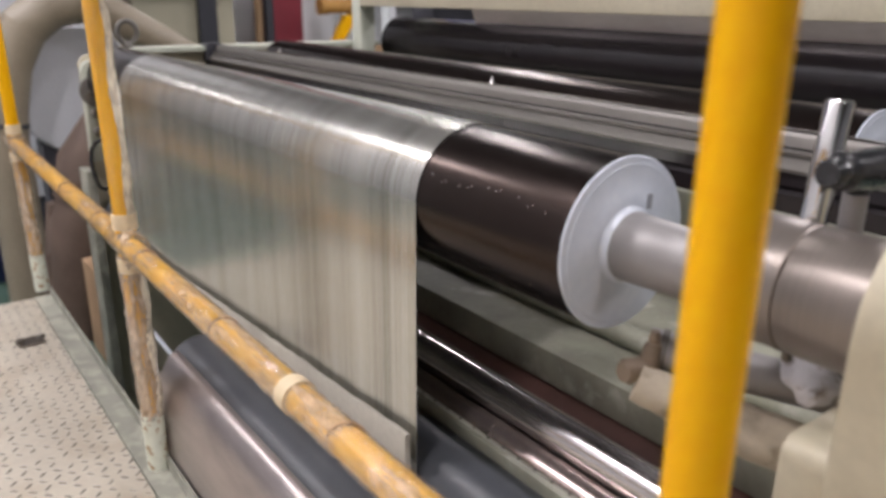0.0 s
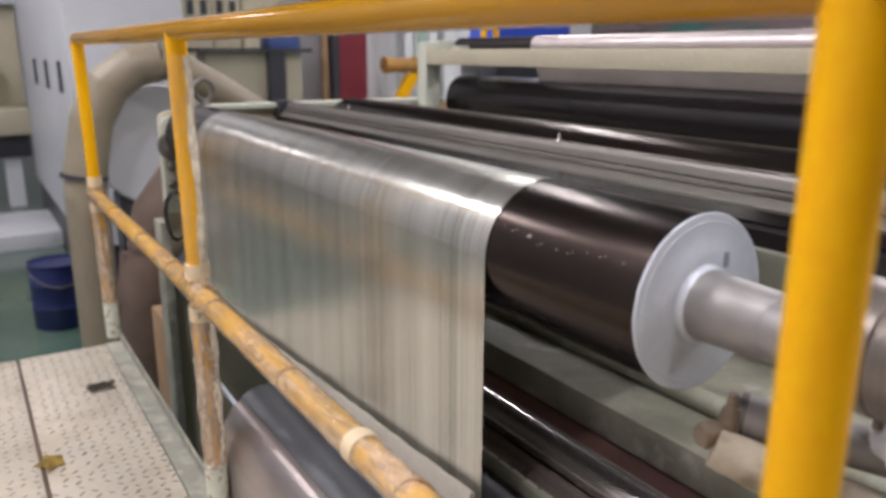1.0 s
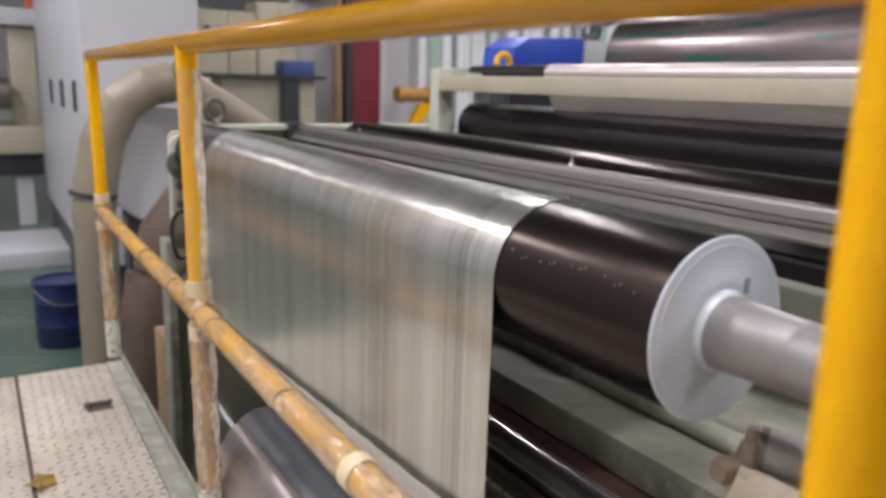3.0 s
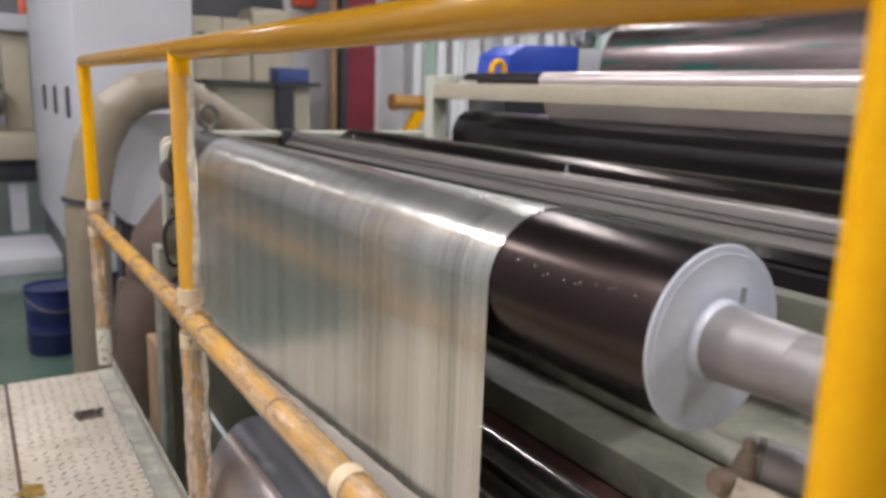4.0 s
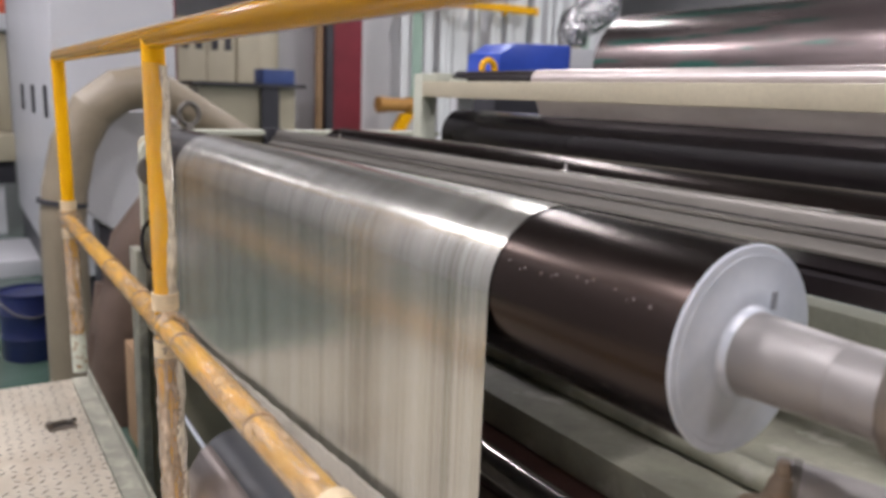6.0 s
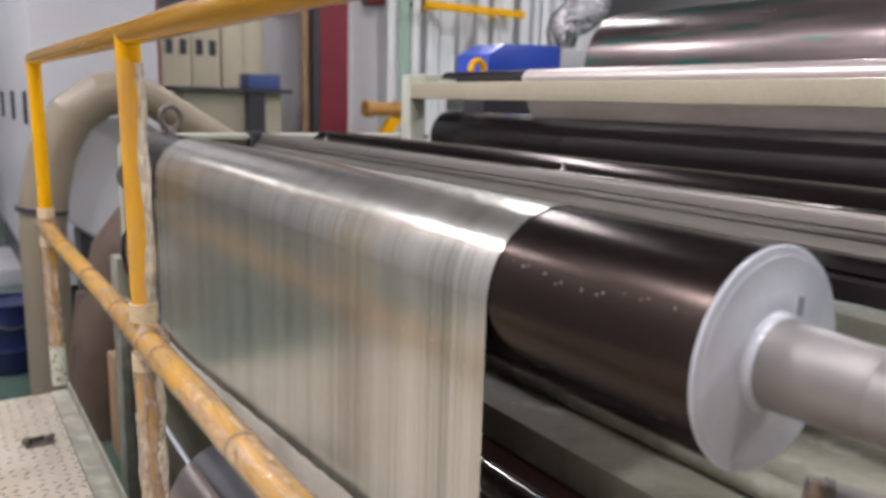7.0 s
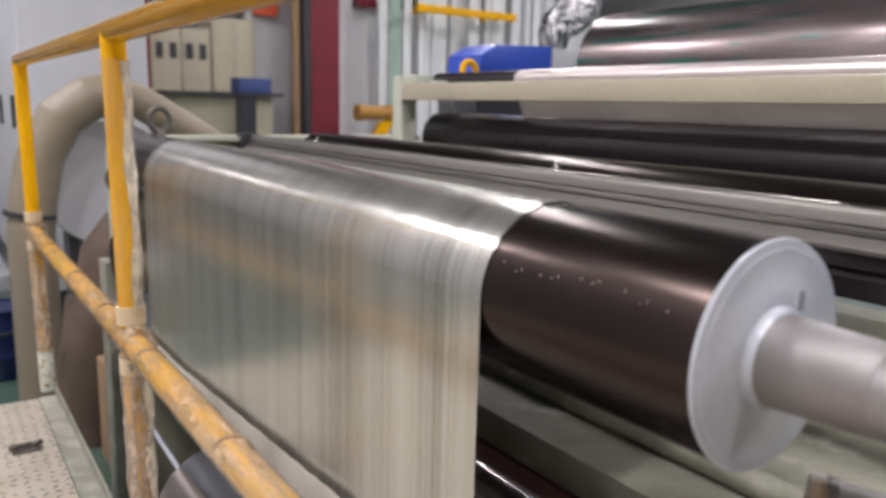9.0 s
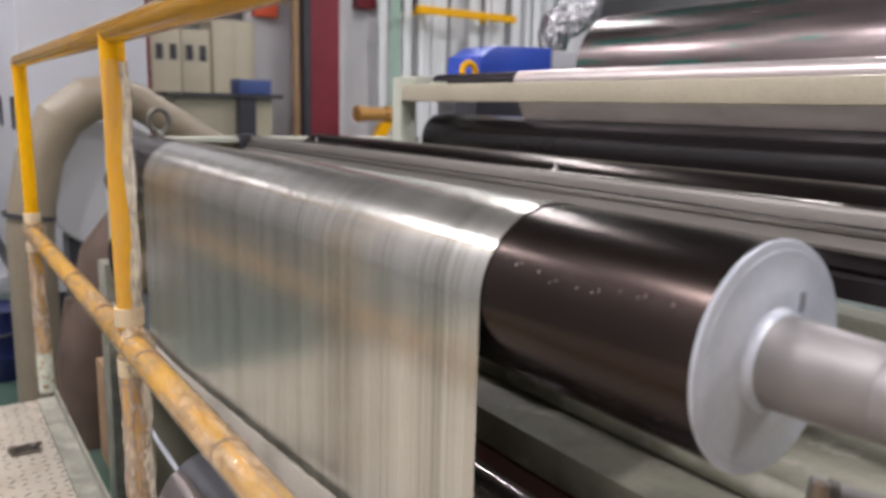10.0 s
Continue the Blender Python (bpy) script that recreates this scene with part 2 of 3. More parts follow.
def box(x0, x1, y0, y1, z0, z1, bevel=0.0, into=None):
    bm = bmesh.new()
    m = Matrix.LocRotScale(((x0 + x1) / 2, (y0 + y1) / 2, (z0 + z1) / 2), None, (x1 - x0, y1 - y0, z1 - z0))
    bmesh.ops.create_cube(bm, size=1, matrix=m)
    if bevel:
        bmesh.ops.bevel(bm, geom=bm.edges[:], offset=bevel, segments=2, profile=0.6, affect="EDGES")
    if into is None:
        return bm
    me = bpy.data.meshes.new("tmp")
    bm.to_mesh(me)
    bm.free()
    into.from_mesh(me)
    bpy.data.meshes.remove(me)
    return into


def lathe(profile, seg=64, axis="Y", caps=True):
    """A turned body round an axis through the origin; profile: (along, radius)."""
    bm = bmesh.new()
    rings = []
    for a, r in profile:
        ring = []
        for i in range(seg):
            c, s = math.cos(2 * math.pi * i / seg), math.sin(2 * math.pi * i / seg)
            ring.append(bm.verts.new((r * c, a, r * s) if axis == "Y" else (r * c, r * s, a) if axis == "Z" else (a, r * c, r * s)))
        rings.append(ring)
    for p, q in zip(rings, rings[1:]):
        for i in range(seg):
            bm.faces.new((p[i], p[(i + 1) % seg], q[(i + 1) % seg], q[i]))
    if caps:
        bm.faces.new(rings[0])
        bm.faces.new(rings[-1])
    return bm


def tube(points, radius, seg=20, wobble=0.0, seed=0, closed=False):
    """A pipe along points; wobble: uneven radius, for wrapped pipes."""
    bm = bmesh.new()
    pts = [Vector(p) for p in points]
    rng = random.Random(seed)
    rings = []
    side = None
    for i, p in enumerate(pts):
        d = (pts[min(i + 1, len(pts) - 1)] - pts[max(i - 1, 0)])
        if closed:
            d = pts[(i + 1) % len(pts)] - pts[i - 1]
        d.normalize()
        if side is None:
            side = d.orthogonal().normalized()
        side = (side - d * side.dot(d)).normalized()
        up = d.cross(side)
        r = radius[i] if isinstance(radius, (list, tuple)) else radius
        rings.append([bm.verts.new(p + (r + wobble * rng.uniform(-1, 1)) * (math.cos(a) * side + math.sin(a) * up))
                      for a in (2 * math.pi * k / seg for k in range(seg))])
    pairs = list(zip(rings, rings[1:])) + ([(rings[-1], rings[0])] if closed else [])
    for p, q in pairs:
        for k in range(seg):
            bm.faces.new((p[k], p[(k + 1) % seg], q[(k + 1) % seg], q[k]))
    if not closed:
        bm.faces.new(rings[0])
        bm.faces.new(rings[-1])
    return bm


def line(a, b, n):
    a, b = Vector(a), Vector(b)
    return [a.lerp(b, i / n) for i in range(n + 1)]


def prism(outline, y0, y1, bevel=0.0):
    """A plate with an outline in x and z, between two values of y."""
    bm = bmesh.new()
    f = bm.faces.new([bm.verts.new((x, y0, z)) for x, z in outline])
    r = bmesh.ops.extrude_face_region(bm, geom=[f])
    bmesh.ops.translate(bm, verts=[v for v in r["geom"] if isinstance(v, bmesh.types.BMVert)], vec=(0, y1 - y0, 0))
    if bevel:
        es = [e for e in bm.edges if abs(e.verts[0].co.y - e.verts[1].co.y) < 1e-6]
        bmesh.ops.bevel(bm, geom=es, offset=bevel, segments=2, profile=0.6, affect="EDGES")
    return bm


def arc(cx, cz, r, a0, a1, n):
    return [(cx + r * math.cos(radians(a0 + (a1 - a0) * i / n)), cz + r * math.sin(radians(a0 + (a1 - a0) * i / n))) for i in range(n + 1)]


def sheet(profile, y0, y1, thick, ny=40):
    """A thin web with a profile in x and z, along y."""
    bm = bmesh.new()
    grid = [[bm.verts.new((x, y0 + (y1 - y0) * j / ny, z)) for j in range(ny + 1)] for x, z in profile]
    for p, q in zip(grid, grid[1:]):
        for j in range(ny):
            bm.faces.new((p[j], p[j + 1], q[j + 1], q[j]))
    bmesh.ops.recalc_face_normals(bm, faces=bm.faces)
    bmesh.ops.solidify(bm, geom=bm.faces[:], thickness=thick)
    return bm


# ---- hall ----
FLOOR_Z, DECK_Z = 0.0, 0.515
thing("floor", box(-2.5, 13, -6, 17, -0.2, 0), "floor", "glossy green painted concrete hall floor", "floor", kind="structure")
# unseen; assumed dark, so rollers mirror little between the lamps
thing("ceiling", box(-2.5, 13, -6, 17, 6.0, 6.2), "ceiling", "dim grey sheet metal hall ceiling", "ceiling", kind="structure")
thing("wall_north", box(-2.5, 13, 17, 17.2, 0, 6), "wall", "white panelled hall wall", "wall", kind="structure")
# unseen; dark material lowers the fill so the end disc shows shadows
thing("unseen_wall_south", box(-2.5, 13, -6.2, -6, 0, 6), "ceiling", "unseen hall wall behind the platform, dark grey to cut bounce light", "wall", kind="structure")
# out of view; set close so the film mirrors a wall, not green floor
thing("unseen_wall_west", box(-2.7, -2.5, -6.2, 17.2, 0, 6), "wall", "white panelled hall wall", "wall", kind="structure")
thing("wall_east", box(13, 13.2, -6.2, 17.2, 0, 6), "wall", "white panelled hall wall", "wall", kind="structure")

# unseen high bay lamps: x, y, brightness, chosen to give shadows, highlights and fill
LAMPS = [(0.95, -3.4, 0.7), (6.0, -2.5, 3.4), (0.92, 0.35, 0.35), (-1.2, 0.5, 0.9), (-1.9, 3.4, 1.4), (-2.0, 6.6, 0.9), (-1.6, 13.0, 0.18), (5.6, 2.6, 0.8),
         (2.9, 5.4, 0.07), (3.9, 6.3, 0.1), (5.2, 7.3, 0.16), (9.2, 5.2, 2.6)]


def high_bay_lamp():
    ob = thing("high_bay_lamp", None, "", "round white high bay lamp assumed out of view below the ceiling", "lamp", "high bay lamps")
    part("reflector", lathe([(0.16, 0.07), (0.14, 0.12), (0.02, 0.27), (0.0, 0.275), (0.0, 0.268), (0.02, 0.26), (0.135, 0.11)], 40, "Z", False), "white", ob)
    part("driver_box", lathe([(0.161, 0.09), (0.163, 0.1), (0.30, 0.1), (0.305, 0.09)], 24, "Z"), "dark", ob)
    part("diffuser", lathe([(0.022, 0.255), (0.028, 0.255)], 40, "Z"), "lamp", ob, "glowing diffuser")
    part("hanger", tube([(0, 0, 0.3), (0, 0, 0.8)], 0.012, 8), "steel", ob)
    return ob


first = high_bay_lamp()
for i, (x, y, bright) in enumerate(LAMPS):
    if i == 0:
        first.matrix_basis = pose(x, y, 5.2)
    else:
        copy_thing(first, pose(x, y, 5.2))
    data = bpy.data.lights.new("lamp_light", "AREA")
    data.shape, data.size, data.energy, data.color = "DISK", 0.5, LAMP_WATTS * bright, LAMP_COLOR
    new("lamp_light", data).matrix_basis = pose(x, y, 5.21)

# ---- platform ----
platform = thing("platform", None, "", "raised walkway of cream painted chequer plate, scuffed", "platform")
part("deck_plate", box(0.066, 0.335, -2.0, 2.80, DECK_Z - 0.006, DECK_Z, 0.001), "plate", platform)
# carried on unseen to the west wall to keep green out of the film
part("deck_plate", box(-2.5, 0.055, -2.0, 2.80, DECK_Z - 0.006, DECK_Z, 0.001), "plate", platform)
part("deck_frame", box(-2.5, 0.33, -2.0, 2.79, DECK_Z - 0.09, DECK_Z - 0.0065), "brown", platform)
for x in (-2.4, 0.27):
    for y in (-1.9, 0.4, 2.7):
        part("leg", box(x, x + 0.06, y, y + 0.06, 0, DECK_Z - 0.09), "toe", platform)
part("edge_angle", prism([(0.337, DECK_Z - 0.002), (0.337, DECK_Z + 0.003), (0.386, DECK_Z + 0.003), (0.386, DECK_Z + 0.034), (0.391, DECK_Z + 0.034), (0.391, DECK_Z - 0.09), (0.386, DECK_Z - 0.09), (0.386, DECK_Z - 0.002)], -2.0, 2.80), "toe", platform, "scuffed grey green edge angle")


def lozenge(h, w):
    """One raised lozenge of the chequer plate."""
    ring = ((h, 0), (h * 0.4, w), (-h * 0.4, w), (-h, 0), (-h * 0.4, -w), (h * 0.4, -w))
    verts = [(x, y, -0.0004) for x, y in ring] + [(h * 0.5, 0, 0.0013), (-h * 0.5, 0, 0.0013)]
    return verts, [(0, 1, 6), (1, 2, 7, 6), (2, 3, 7), (3, 4, 7), (4, 5, 6, 7), (5, 0, 6)]


def tread():
    """The nearest lozenges one by one, those further off joined."""
    rng = random.Random(4)
    shapes = []
    for h, w in ((0.0132, 0.0041), (0.0125, 0.0038), (0.0110, 0.0033)):
        me = bpy.data.meshes.new("tread_lozenge")
        verts, faces = lozenge(h, w)
        me.from_pydata(verts, [], faces)
        me.materials.append(M["lentil"])
        shapes.append(me)
    verts, faces, step = [], [], 0.0285
    for i in range(int(0.98 / step)):
        for j in range(int(2.0 / step)):
            x, y = 0.325 - i * step + (0.004 if j % 2 else 0), 2.78 - j * step
            if rng.random() < 0.12 or abs(x - 0.06) < 0.012:
                continue
            m = Matrix.Translation((x, y, DECK_Z)) @ Matrix.Rotation(radians(45 if (i + j) % 2 else -45) + rng.uniform(-0.06, 0.06), 4, "Z")
            if 1.5 < y < 2.45 and x > 0.08:
                ob = new("tread_lozenge", rng.choice(shapes))
                ob.parent, ob.matrix_basis = platform, m
            else:
                v, f = lozenge(0.0130 * rng.uniform(0.6, 1.05), 0.0035 * rng.uniform(0.7, 1.1))
                b = len(verts)
                verts += [m @ Vector(p) for p in v]
                faces += [tuple(b + k for k in q) for q in f]
    me = bpy.data.meshes.new("tread_pattern")
    me.from_pydata(verts, [], faces)
    me.materials.append(M["lentil"])
    ob = new("tread_pattern", me)
    ob.parent = platform
    tagged(ob, "raised tread lozenges worn to dark steel", kind="stuff")


tread()

# scrap of tape and a small latch lying on the deck
bm = bmesh.new()
rng = random.Random(2)
ring = [bm.verts.new((0.036 * (0.6 + 0.5 * (k % 2) + rng.uniform(-0.1, 0.1)) * math.cos(k * math.pi / 5), 0.05 * (0.6 + 0.5 * (k % 2)) * math.sin(k * math.pi / 5), rng.uniform(0.001, 0.009))) for k in range(10)]
mid = bm.verts.new((0, 0, 0.014))
for k in range(10):
    bm.faces.new((ring[k], ring[(k + 1) % 10], mid))
bmesh.ops.solidify(bm, geom=bm.faces[:], thickness=0.002)
M["leaf"] = material("yellowed_scrap", (0.42, 0.29, 0.07), 0.6, vary=0.3, scale=30, bump=0.3)
thing("paper_scrap", bm, "leaf", "crumpled yellow brown scrap lying on the chequer plate", "scrap", at=pose(0.08, 2.0, DECK_Z + 0.001))
latch = thing("deck_latch", None, "", "small dark steel latch bolted to the deck", "latch", at=pose(0.262, 2.41, DECK_Z))
part("latch_plate", box(-0.035, 0.035, -0.02, 0.02, 0, 0.006, 0.001), "lentil", latch)
part("bolt_head", lathe([(0.006, 0.012), (0.02, 0.012), (0.023, 0.008)], 6, "Z"), "lentil", latch).location = (-0.03, 0, 0)
part("bolt_head", lathe([(0.006, 0.009), (0.016, 0.009), (0.018, 0.006)], 6, "Z"), "steel", latch).location = (0.022, 0.004, 0)
part("rod", tube([(-0.03, 0.0, 0.017), (0.04, 0.012, 0.012)], 0.005, 10), "lentil", latch)

# ---- railing ----
def half_wrap(at, span, r, angles, seed):
    """A loose fold of film over one side of a post, with wavy edges."""
    bm = bmesh.new()
    rng = random.Random(seed)
    n, m, rows = 60, 8, []
    for i in range(n + 1):
        c = at(span[0] + (span[1] - span[0]) * i / n)
        a0 = angles[0] + 10 * math.sin(i * 0.21 + seed) + rng.uniform(-3, 3)
        a1 = angles[1] + 12 * math.sin(i * 0.17 + 2 * seed) + rng.uniform(-3, 3)
        bulge = 0.0018 * math.sin(i * 0.33 + seed)
        row = []
        for j in range(m + 1):
            a = radians(a0 + (a1 - a0) * j / m)
            q = r + (bulge + rng.uniform(-0.0007, 0.0007)) * math.sin(math.pi * j / m) - 0.003 * abs(2 * j / m - 1) ** 3
            row.append(bm.verts.new(c + Vector((q * math.cos(a), q * math.sin(a), 0))))
        rows.append(row)
    for p, q in zip(rows, rows[1:]):
        for j in range(m):
            bm.faces.new((p[j], p[j + 1], q[j + 1], q[j]))
    return bm


RX, RAIL_R = 0.36, 0.0198
POSTS = (0.226, 1.552, 2.86)
TOP_Z, MID_Z = 1.558, 1.045
railing = thing("railing", None, "", "yellow pipe handrail, partly wrapped in clear packing film", "railing")
part("top_rail", tube(line((RX, -1.9, TOP_Z), (RX, 2.86, TOP_Z), 24), RAIL_R, 24), "yellow_gloss", railing, "yellow pipe covered with tight clear film")
part("elbow", tube([(RX, 2.84, TOP_Z), (RX, 2.862, TOP_Z), (RX, 2.868, TOP_Z - 0.01), (RX, 2.866, TOP_Z - 0.03)], RAIL_R * 1.02, 20), "yellow_gloss", railing)
part("mid_rail", tube(line((RX, -1.9, MID_Z), (RX, 2.86, MID_Z), 40), RAIL_R, 20), "yellow_worn", railing)
part("mid_rail_wrap", tube(line((RX, 0.1, MID_Z), (RX, 2.84, MID_Z), 300), RAIL_R + 0.0028, 20, 0.0011, 5), "wrap", railing, "crinkled clear film wrapped along the pipe")
for k, y in enumerate(POSTS):
    lean = (0.0, 0.014, 0.014)[k]
    foot, head = (RX + lean, y, DECK_Z + 0.003), (RX, y, TOP_Z)
    post = part("post", tube(line(foot, head, 12), RAIL_R, 24), "yellow", railing)
    if k:
        up = Vector(head) - Vector(foot)
        at = lambda f: Vector(foot) + up * f
        part("sleeve", tube([at(0.0), at(0.13)], RAIL_R + 0.004, 20), "sleeve", post, "chipped cream foot sleeve")
        part("post_wrap", tube([at(0.12 + i * 0.008) for i in range(46)], RAIL_R + 0.004, 18, 0.002, 11 + k), "wrap_up", post, "crinkled clear film")
        if k == 1:
            part("post_wrap", tube([at(0.545 + i * 0.0081) + Vector((0.0012 + 0.0006 * math.sin(i * 0.5), -0.002, 0)) for i in range(52)], RAIL_R + 0.0030, 20, 0.0005, 14), "clear", post, "thin clear film")
        if k == 1:
            part("wrap_fold", half_wrap(at, (0.552, 0.955), RAIL_R + 0.0036, (-80, 58), 41), "milky", post, "milky fold of packing film")
            part("wrap_fold", half_wrap(at, (0.125, 0.44), RAIL_R + 0.0068, (-70, 40), 61), "milky", post, "milky fold of packing film")
        part("tape_band", tube([at(0.532), at(0.562)], RAIL_R + 0.0046, 20), "tape", post, "masking tape band")
        part("tape_band", tube([at(0.445), at(0.474)], RAIL_R + 0.0046, 20), "tape", post, "masking tape band")
        part("joint_wrap", tube(line((RX + lean * 0.5, y - 0.06, MID_Z), (RX + lean * 0.5, y + 0.06, MID_Z), 12), RAIL_R + 0.008, 16, 0.003, 31 + k), "wrap", post, "thick crumpled film round the joint")
part("tape_band", tube([(RX, 0.775, MID_Z), (RX, 0.80, MID_Z)], RAIL_R + 0.0045, 20), "tape", railing, "masking tape band")
for y in (0.66, 1.02, 1.40, 1.72, 2.05, 2.45):
    part("wrap_seam", tube([(RX, y, MID_Z), (RX + 0.001, y + 0.0022, MID_Z)], RAIL_R + 0.0043, 20), "carton", railing, "dark seam of the wrapping")

# ---- film machine: side frames ----
NEAR_Y, FAR_Y = 0.555, 2.68
far_frame = thing("machine_side_frame", None, "", "cream painted steel side frame of the film machine", "machine frame", "side frames")
part("side_plate", prism([(0.56, 0), (1.70, 0), (1.70, 1.335), (0.72, 1.335)] + arc(0.61, 1.285, 0.035, 90, 180, 6) + [(0.575, 0.95)], 2.76, 2.80, 0.004), "cream", far_frame)
part("frame_leg", box(0.536, 0.566, 2.70, 2.80, 0, 0.95, 0.004), "toe", far_frame, "grey green leg")
part("bearing_arm", prism([(0.566, 0.98), (0.62, 0.98), (0.645, 1.2)] + arc(0.606, 1.268, 0.04, 20, 180, 10), 2.705, 2.755, 0.004), "palegreen", far_frame)
for z in (1.21, 1.08, 1.14):
    part("bolt", lathe([(0, 0.016), (0.02, 0.016), (0.024, 0.011)], 6), "steel", far_frame).matrix_basis = pose(0.588, 2.70, z, 180)
part("top_flange", box(0.72, 1.70, 2.72, 2.84, 1.322, 1.338, 0.003), "palegreen", far_frame)
part("upright", box(1.568, 1.633, 2.645, 2.71, 0, 1.56, 0.006), "palegreen", far_frame)

near_frame = thing("machine_side_frame", None, "", "cream painted steel side frame with rounded head", "machine frame", "side frames")
part("side_plate", prism([(0.548, 0.0), (0.82, 0.0), (0.82, 1.377), (0.66, 1.377)] + arc(0.643, 1.277, 0.10, 90, 180, 14), 0.06, 0.235, 0.012), "cream", near_frame)
part("bracket", prism([(0.572, 0.6), (0.66, 0.6), (0.66, 1.165), (0.60, 1.165)] + arc(0.592, 1.145, 0.020, 90, 180, 6), 0.238, 0.285, 0.006), "cream", near_frame)

part("head_plate", box(1.635, 1.9, 2.655, 2.70, 1.50, 1.565, 0.003), "palegreen", far_frame)
part("head_post", box(1.80, 1.88, 2.75, 2.80, 0.0, 1.494, 0.003), "white", far_frame)
part("cable", tube([(0.59 + 0.035 * math.cos(a), 2.685 + 0.01 * math.sin(3 * a), 0.97 + 0.085 * math.sin(a)) for a in (math.radians(40 + 25 * k) for k in range(12))], 0.007, 10), "knob", far_frame, "black cable loop")
part("bearing", lathe([(2.682, 0.045), (2.685, 0.05), (2.704, 0.05)], 32), "steel", far_frame, "grey steel bearing").location = (0.60, 0, 1.21)
upper_beam = thing("cross_beam", box(1.565, 1.65, -0.3, 2.642, 1.474, 1.531, 0.005), "cream", "cream painted square cross beam over the rollers", "beam")

# ---- main roller with its white end disc ----
AX, AZ, R = 0.675, 1.246, 0.1015


def roller(name, label, r, length, skin, journal=0.036, disc=True):
    """A roller from its near disc at y = 0 to its far end; its axis is its own y."""
    ob = thing(name, None, "", label, "roller")
    shell = part("shell", lathe([(0.003, r - 0.001), (0.004, r), (length - 0.002, r), (length, r - 0.002)], 96), skin, ob)
    if disc:
        prof = [(-0.0045, journal + 0.010), (-0.0042, r * 0.62), (-0.0036, r * 0.63), (-0.0030, r * 0.93), (-0.0022, r * 0.935), (-0.0014, r + 0.0012), (0.0004, r + 0.0024), (0.0024, r + 0.0018), (0.0026, r - 0.004)]
        part("end_disc", lathe(prof, 96), "disc", ob, "white enamelled end disc")
    part("far_journal", lathe([(length, journal), (length + 0.05, journal)], 40), "shaft", ob)
    return ob


main = roller("guide_roller", "dark bronze guide roller with white end disc", R, FAR_Y - NEAR_Y, "roller")
main.matrix_basis = pose(AX, NEAR_Y, AZ)
part("journal", lathe([(-0.0125, 0.0412), (-0.03, 0.0402), (-0.10, 0.0375), (-0.102, 0.0365), (-0.104, 0.0372), (-0.2, 0.0372)], 64), "shaft", main, "satin steel journal")
part("fillet", lathe([(-0.0046, 0.0465), (-0.0056, 0.0442), (-0.0078, 0.0425), (-0.0124, 0.0413)], 64), "disc", main, "white enamelled fillet")


def flecks(parent, r, length):
    """Tiny polished dots put in for lamp glints, in six rows along the roller, every second one a pair."""
    verts, faces = [], []
    rng = random.Random(23)
    for row in range(6):
        for k in range(int(length / 0.027)):
            y = 0.035 + 0.027 * k + rng.uniform(-0.003, 0.003)
            a = radians(60 * row + 32) + 0.05 * math.sin(k * 0.9 + row)
            for dy, da in ((0.0, 0.0), (0.007, 0.03))[:1 + (k + row) % 2]:
                c = Vector((math.cos(a + da), 0, math.sin(a + da)))
                t1, t2 = Vector((0, 1, 0)), Vector((-c.z, 0, c.x))
                b = len(verts)
                p = c * r + Vector((0, y + dy, 0))
                s = 0.0009 * rng.uniform(0.7, 1.2)
                for q in range(6):
                    verts.append(p + t1 * s * math.cos(q * math.pi / 3) + t2 * 1.7 * s * math.sin(q * math.pi / 3) - c * 0.00004)
                verts.append(p + c * 0.0002)
                faces += [(b + q, b + (q + 1) % 6, b + 6) for q in range(6)]
    me = bpy.data.meshes.new("skin_glints")
    me.from_pydata(verts, [], faces)
    me.materials.append(M["glint"])
    ob = new("skin_glints", me)
    ob.parent = parent
    return tagged(ob, "tiny polished dots standing in for lamp glints", kind="stuff")


main_shell = next(c for c in main.children if c.name.startswith("shell"))
flecks(main_shell, R, FAR_Y - NEAR_Y)
# raised grey piece for the slot; its inner shade is in the colour
part("slot", box(-0.0045, 0.0045, -0.0005, 0.002, -0.009, 0.009, 0.0008), "slotgrey", main, "dark slot in the disc").matrix_basis = pose(0.0345, -0.0045, 0.0465, 0, 4, 0)

housing = thing("bearing_housing", None, "", "grey turned steel bearing housing on the roller shaft", "bearing housing", at=pose(AX + 0.004, 0, AZ + 0.012))
part("barrel", lathe([(0.232, 0.063), (0.333, 0.063), (0.335, 0.0617)], 64), "housing", housing)
part("collar", lathe([(0.3355, 0.0615), (0.337, 0.0632), (0.395, 0.0632), (0.40, 0.060)], 64), "housing", housing)
part("grub_screw", lathe([(-0.077, 0.005), (-0.062, 0.005)], 10, "Z"), "lentil", housing).location = (0, 0.345, 0)

# ---- film ----
FX = AX - R - 0.0016
LOW_X, LOW_Z, LOW_R = 0.636, 0.79, 0.0625
film = thing("film_web", None, "", "wide silvery metallised film running over the guide roller", "plastic film")
running = part("running_span", sheet([(0.955, 1.205)] + arc(AX, AZ, R + 0.0016, 62, 180, 60) + [(FX, AZ - 0.0456 * i) for i in range(1, 11)], 0.83, 2.30, 0.0006, 40), "film", film)
part("lower_span", sheet(arc(LOW_X, LOW_Z, LOW_R + 0.0016, 180, 270, 30) + [(1.2, 0.70)], 0.83, 2.30, 0.0006, 40), "film", film)

lower = roller("lower_roller", "slate grey rubber covered roller under the film", LOW_R, 2.25, "slate", disc=False)
lower.matrix_basis = pose(LOW_X, 0.45, LOW_Z)

